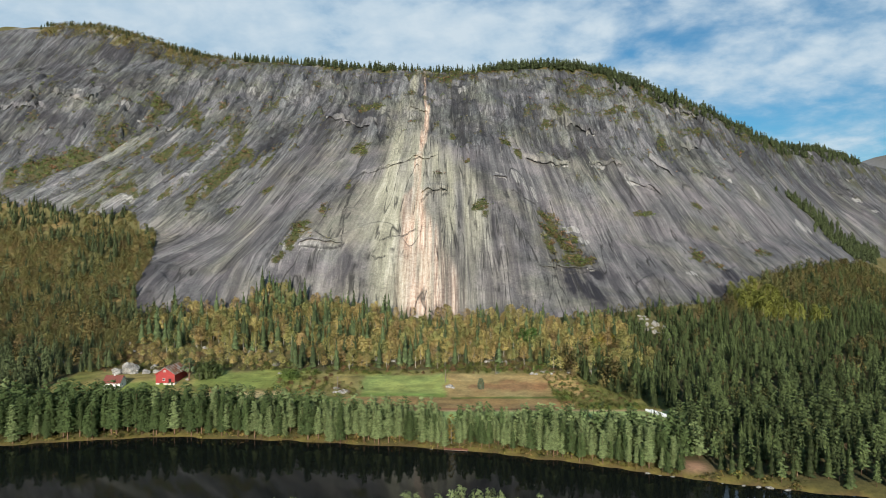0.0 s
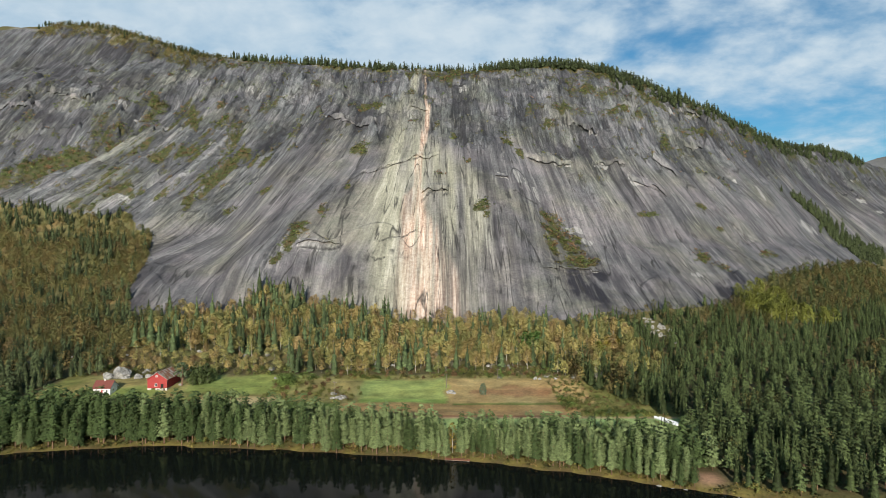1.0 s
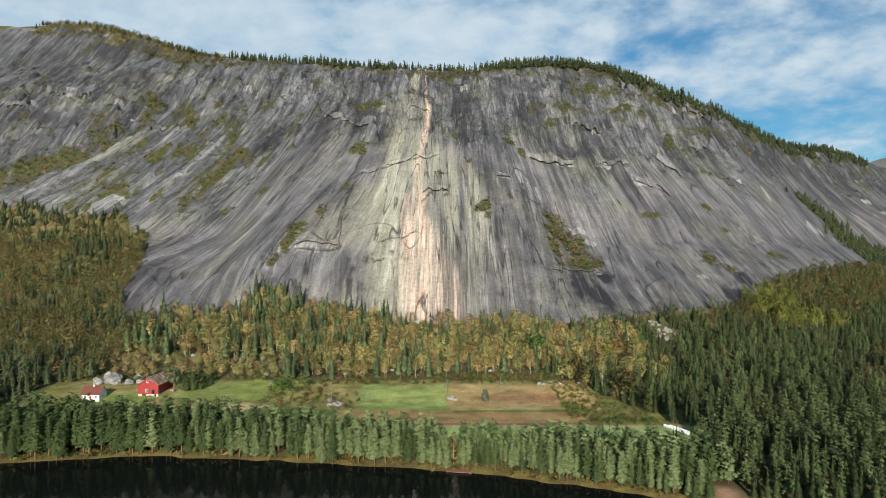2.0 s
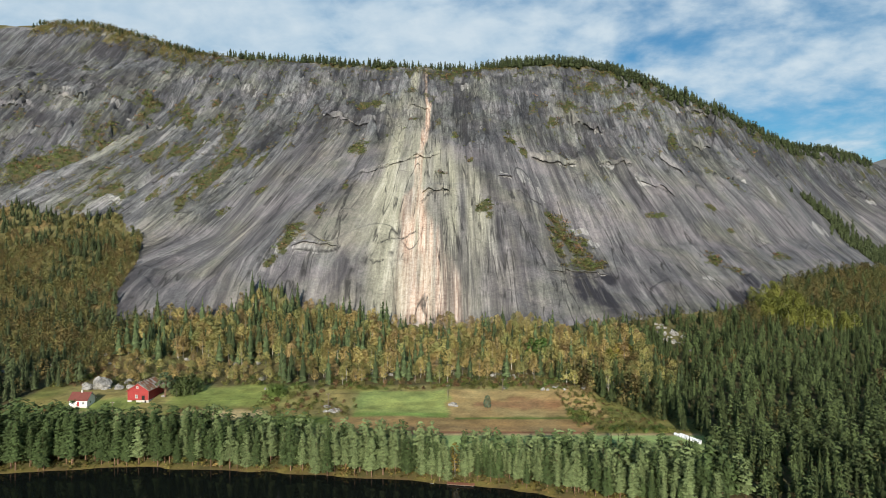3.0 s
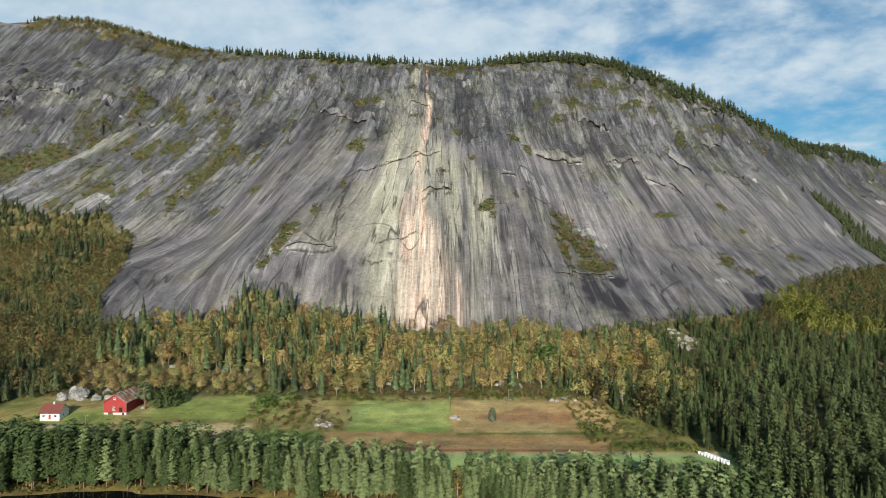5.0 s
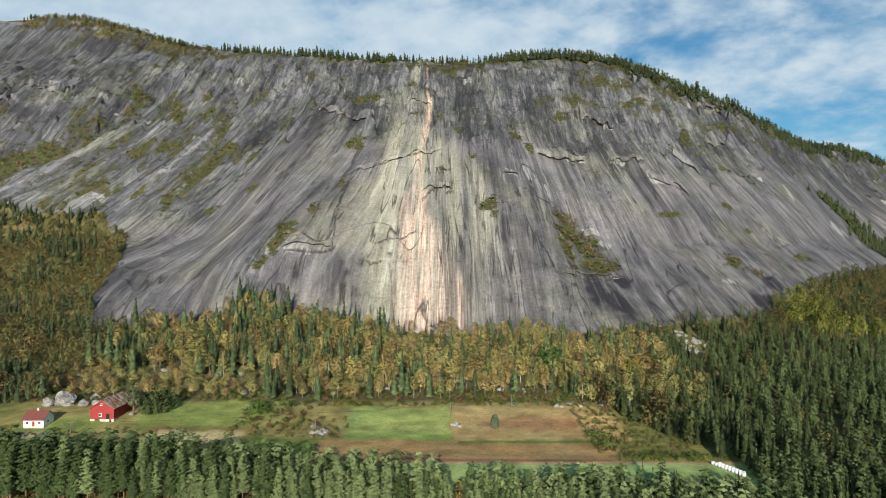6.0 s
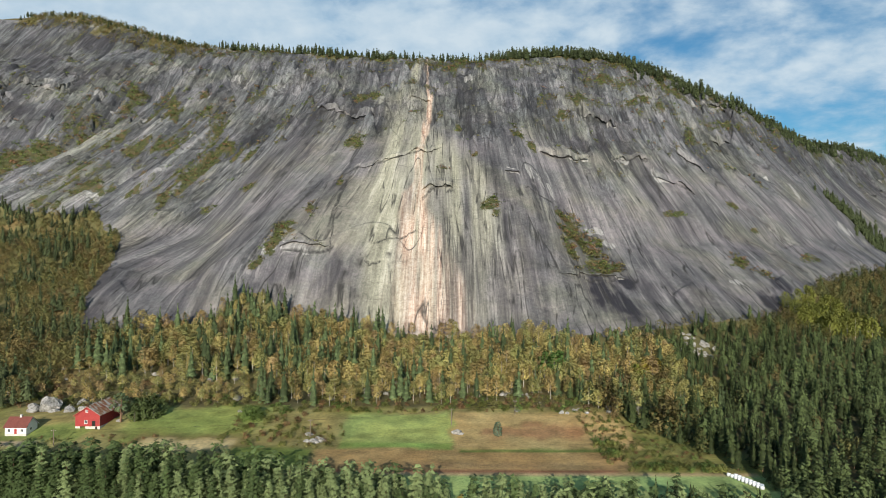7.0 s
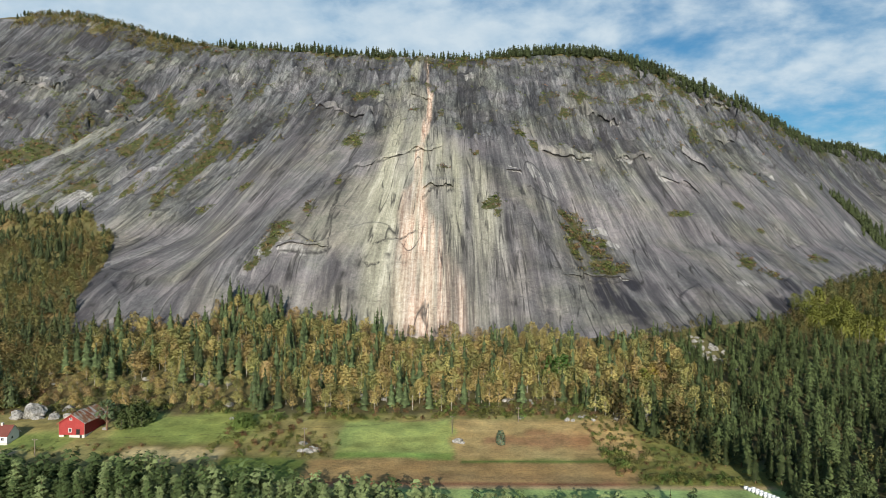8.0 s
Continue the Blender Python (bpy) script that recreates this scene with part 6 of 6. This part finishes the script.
def lone_trees():
    rng = np.random.default_rng(33)
    # egg-shaped conifer alone in the meadow
    cs, ss = [], []
    for k in range(90):
        h = 0.06 + 0.9 * (k + rng.uniform(0, 1)) / 90
        r = 0.25 * math.sin(math.pi * min(1, 0.2 + 0.78 * h)) ** 0.6
        a = k * 2.4
        cs.append(np.array([r * math.cos(a), r * math.sin(a), h])), ss.append(0.075)
    tree_thing("conifer_bush", "dense egg-shaped blue-green conifer alone in the meadow", tufts(rng, cs, ss, 10), trunk_shape(rng, 0.03, 0.5, 6), GREY_BARK, NEEDLE, (0.15, 0.21, 0.13), 20.5, 319.5, 6.4, 1.0)
    # spreading pine beside the barn
    cs, ss = [], []
    for k in range(75):
        h = rng.uniform(0.42, 0.98)
        r = 0.34 * math.sin(math.pi * min(1, max(0, (h - 0.3) / 0.72))) ** 0.6 * rng.uniform(0.3, 1)
        a = rng.uniform(0, 6.28)
        cs.append(np.array([r * math.cos(a), r * math.sin(a), h])), ss.append(rng.uniform(0.05, 0.085))
    tv, tf = tube([(0, 0, -0.03), (0.01, 0, 0.25), (0.03, 0, 0.5), (0.02, 0, 0.85)], (0.035, 0.028, 0.02, 0.006), 7)
    bits = [(tv, tf)]
    for a, h0 in ((0.4, 0.22), (2.2, 0.3), (4.1, 0.26), (5.3, 0.38), (3.2, 0.45)):
        bits.append(tube([(0.01, 0, h0), (0.1 * math.cos(a), 0.1 * math.sin(a), h0 + 0.16), (0.2 * math.cos(a), 0.2 * math.sin(a), h0 + 0.36)], (0.018, 0.013, 0.004), 5))
    V, F, base = [], [], 0
    for v, f in bits:
        V.append(v), F.append(f + base)
        base += len(v)
    tree_thing("pine_tree", "broad old pine with bare reddish limbs beside the barn", tufts(rng, cs, ss, 12, 0.6), (np.concatenate(V), np.concatenate(F)), PINE_BARK, NEEDLE, (0.12, 0.16, 0.08), -142.2, 329.5, 12.5, 1.15)
    # broadleaved thicket next to it
    for x, y, h in ((-137, 331, 7), (-134, 334, 8), (-131, 336, 7.5), (-136, 337, 8.5), (-140, 338, 8), (-130, 341, 7), (-134, 342, 9)):
        tree_thing("sallow_tree", "dense dark green sallow beside the barn", leafy_crown(rng, 40, 11, 0.06, 0.36), trunk_shape(rng, 0.02, 0.7, 5), GREY_BARK, LEAF, np.array((0.12, 0.155, 0.055)) * rng.uniform(0.8, 1.2), x, y, h, 1.1, "barn thicket", rng.uniform(0, 6))
    # bright aspens below the face
    for i in range(46):
        x, y = 276 + rng.uniform(-27, 28), 500 + rng.uniform(-32, 30)
        tree_thing("aspen_tree", "bright yellow-green aspen at the foot of the cliff", leafy_crown(rng, 60, 10, 0.12, 0.32, 0.97, 0.25), trunk_shape(rng, 0.014, 0.8, 5), BIRCH_BARK, LEAF, np.array((0.235, 0.245, 0.055)) * rng.uniform(0.75, 1.15), x, y, rng.uniform(12, 17), 1.0, "aspens", rng.uniform(0, 6))
    # fresh green and golden trees that stand out in the birch wood
    for x, y, h, tone, lab in ((57, 392, 15, (0.11, 0.22, 0.05), "fresh green tree in the birch wood"), (61, 397, 14, (0.11, 0.21, 0.05), "fresh green tree in the birch wood"), (53, 396, 14, (0.12, 0.20, 0.05), "fresh green tree in the birch wood"),
                               (104, 385, 13, (0.30, 0.25, 0.04), "golden yellow birch in the wood"), (98, 382, 12, (0.24, 0.25, 0.05), "golden yellow birch in the wood"), (111, 388, 12, (0.31, 0.24, 0.04), "golden yellow birch in the wood"),
                               (86, 366, 10, (0.20, 0.15, 0.07), "half-bare brown birch at the wood's edge"), (89, 368, 11, (0.20, 0.15, 0.07), "half-bare brown birch at the wood's edge")):
        tree_thing("birch_tree", lab, leafy_crown(rng, 34, 10, 0.2, 0.27), trunk_shape(rng, 0.013, 0.8, 5), BIRCH_BARK, LEAF, tone, x, y, h, 1.0, "bright birches", rng.uniform(0, 6))
    # golden birches among the shore pines
    for x, d, h, c in ((3.2, 5.5, 12, (0.30, 0.22, 0.05)), (2.2, 8, 9, (0.26, 0.2, 0.05)), (-73, 5, 8, (0.23, 0.22, 0.05)), (-76, 6, 7, (0.22, 0.21, 0.05)), (41, 6, 7, (0.26, 0.16, 0.05)), (-58, 5, 6, (0.2, 0.2, 0.05)), (-20, 6, 6, (0.19, 0.2, 0.05))):
        y = float(shore(np.array([x]))[0]) + d
        tree_thing("birch_tree", "slim golden birch on the lake's bank", leafy_crown(rng, 30, 9, 0.15, 0.17), trunk_shape(rng, 0.011, 0.85, 5), BIRCH_BARK, LEAF, c, x, y, h, 1.0, "shore birches", rng.uniform(0, 6))
    # tree tops on the near bank
    for px, tip, w in ((-8.1, 24.3, 1), (-5.8, 24.2, 0.9), (-1.1, 23.4, 1), (2.0, 24.2, 1), (4.0, 24.9, 1.0), (7.4, 25.6, 1.05), (10.7, 24.3, 1), (12.9, 23.6, 0.9), (16.7, 23.4, 1), (21.8, 23.0, 0.9), (-69, 22.4, 0.9), (-37, 23.0, 0.9), (-33.5, 23.0, 0.8)):
        y = 131 + rng.uniform(-2, 2)
        g = float(height(np.array([px]), np.array([y]))[0])
        tree_thing("pine_tree", "bushy sunlit pine on the near bank", bough_crown(rng, 90, 9, 0.17, 0.1, 0.55, 0.036), trunk_shape(rng, 0.012, 0.9, 6), PINE_BARK, PINE_NEEDLE, np.array(PINE_TONE) * rng.uniform(1.0, 1.25), px, y, tip - g, w, "near bank pines", rng.uniform(0, 6))


def plant_shrubs():
    rng = np.random.default_rng(34)
    X, Y, H, C = [], [], [], []

    def patch(n, x0, x1, y0, y1, lo, hi, tones):
        X.append(rng.uniform(x0, x1, n)), Y.append(rng.uniform(y0, y1, n)), H.append(rng.uniform(lo, hi, n))
        C.append(np.array(tones)[rng.integers(0, len(tones), n)] * rng.uniform(0.7, 1.25, (n, 1)))
    green, olive, rusty, pale = (0.15, 0.21, 0.055), (0.20, 0.205, 0.06), (0.25, 0.15, 0.075), (0.26, 0.24, 0.09)
    patch(380, 58, 96, 284, 350, 0.8, 2.2, [green, olive, pale, pale, rusty])
    patch(45, 62, 98, 280, 285, 1.5, 3.2, [green, olive])
    patch(30, 57, 66, 292, 312, 1.6, 3.4, [green, olive])
    patch(70, -94, -64, 308, 348, 1.2, 3.8, [green, olive, olive, rusty])
    patch(14, -92, -84, 334, 346, 3.5, 5.5, [green])
    patch(330, -70, 95, 346, 366, 1.2, 3.6, [green, olive, olive, pale, rusty])
    patch(80, -150, -80, 352, 372, 1.5, 4.0, [green, olive, pale])
    patch(110, -215, -140, 346, 380, 1.5, 4.5, [green, olive, pale, rusty])
    patch(60, -200, -120, 308, 318, 0.8, 2.0, [olive, pale, rusty])
    patch(60, -62, -44, 304, 330, 0.8, 2.2, [olive, rusty, pale])
    x, y, h, c = np.concatenate(X), np.concatenate(Y), np.concatenate(H), np.concatenate(C)
    ok = ~((np.abs(x + 152) < 9) & (y > 316) & (y < 342)) & ~((np.abs(x + 177) < 9) & (y > 308) & (y < 328)) & (x < field_edge(y) + 2)
    x, y, h, c = x[ok], y[ok], h[ok], c[ok]
    wood("meadow_shrubs", "green and rust-coloured willow scrub at the edges of the fields", {"crowns": [(grow(rng, BUSH, x, y, h, c, rng.uniform(0.8, 1.3, len(x)), 0.15), LEAF)]}, "shrubs")
    # tall grass and low scrub along the bank
    n = 900
    x = rng.uniform(-235, 118, n)
    y = shore(x) + rng.uniform(1.0, 8.0, n)
    h = rng.uniform(0.5, 1.6, n) + (rng.uniform(0, 1, n) < 0.2) * 1.8
    c = np.array([(0.26, 0.21, 0.06), (0.20, 0.19, 0.05), (0.15, 0.17, 0.05), (0.28, 0.19, 0.07)])[rng.integers(0, 4, n)] * rng.uniform(0.75, 1.2, (n, 1))
    ok = in_sight(x, y) & ~((np.abs(x - 89) < 6) & (np.abs(y - 208) < 7))
    small = [bush_crown(rng, 5, 6) for _ in range(5)]
    wood("bank_grass", "yellowing reeds and low scrub along the lake's bank", {"crowns": [(grow(rng, small, x[ok], y[ok], h[ok], c[ok], rng.uniform(1.0, 1.8, ok.sum()), 0.1), LEAF)]}, "reeds")


build_barn()
build_house()
_tops = [pole_thing(-57.1, 318.0, 7.4), pole_thing(1.3, 331.0, 7.4), pole_thing(30.5, 344.0, 6.5), pole_thing(-156, 306.5, 6.5)]
for _a, _b in ((3, 0), (0, 1), (1, 2)):
    for _o in (-0.8, 0.8):
        wire(_tops[_a] + Vector((_o, 0, 0)), _tops[_b] + Vector((_o, 0, 0)), 0.9)
lay_boulders()
lay_bales()
build_jetty()
lone_trees()
plant_shrubs()
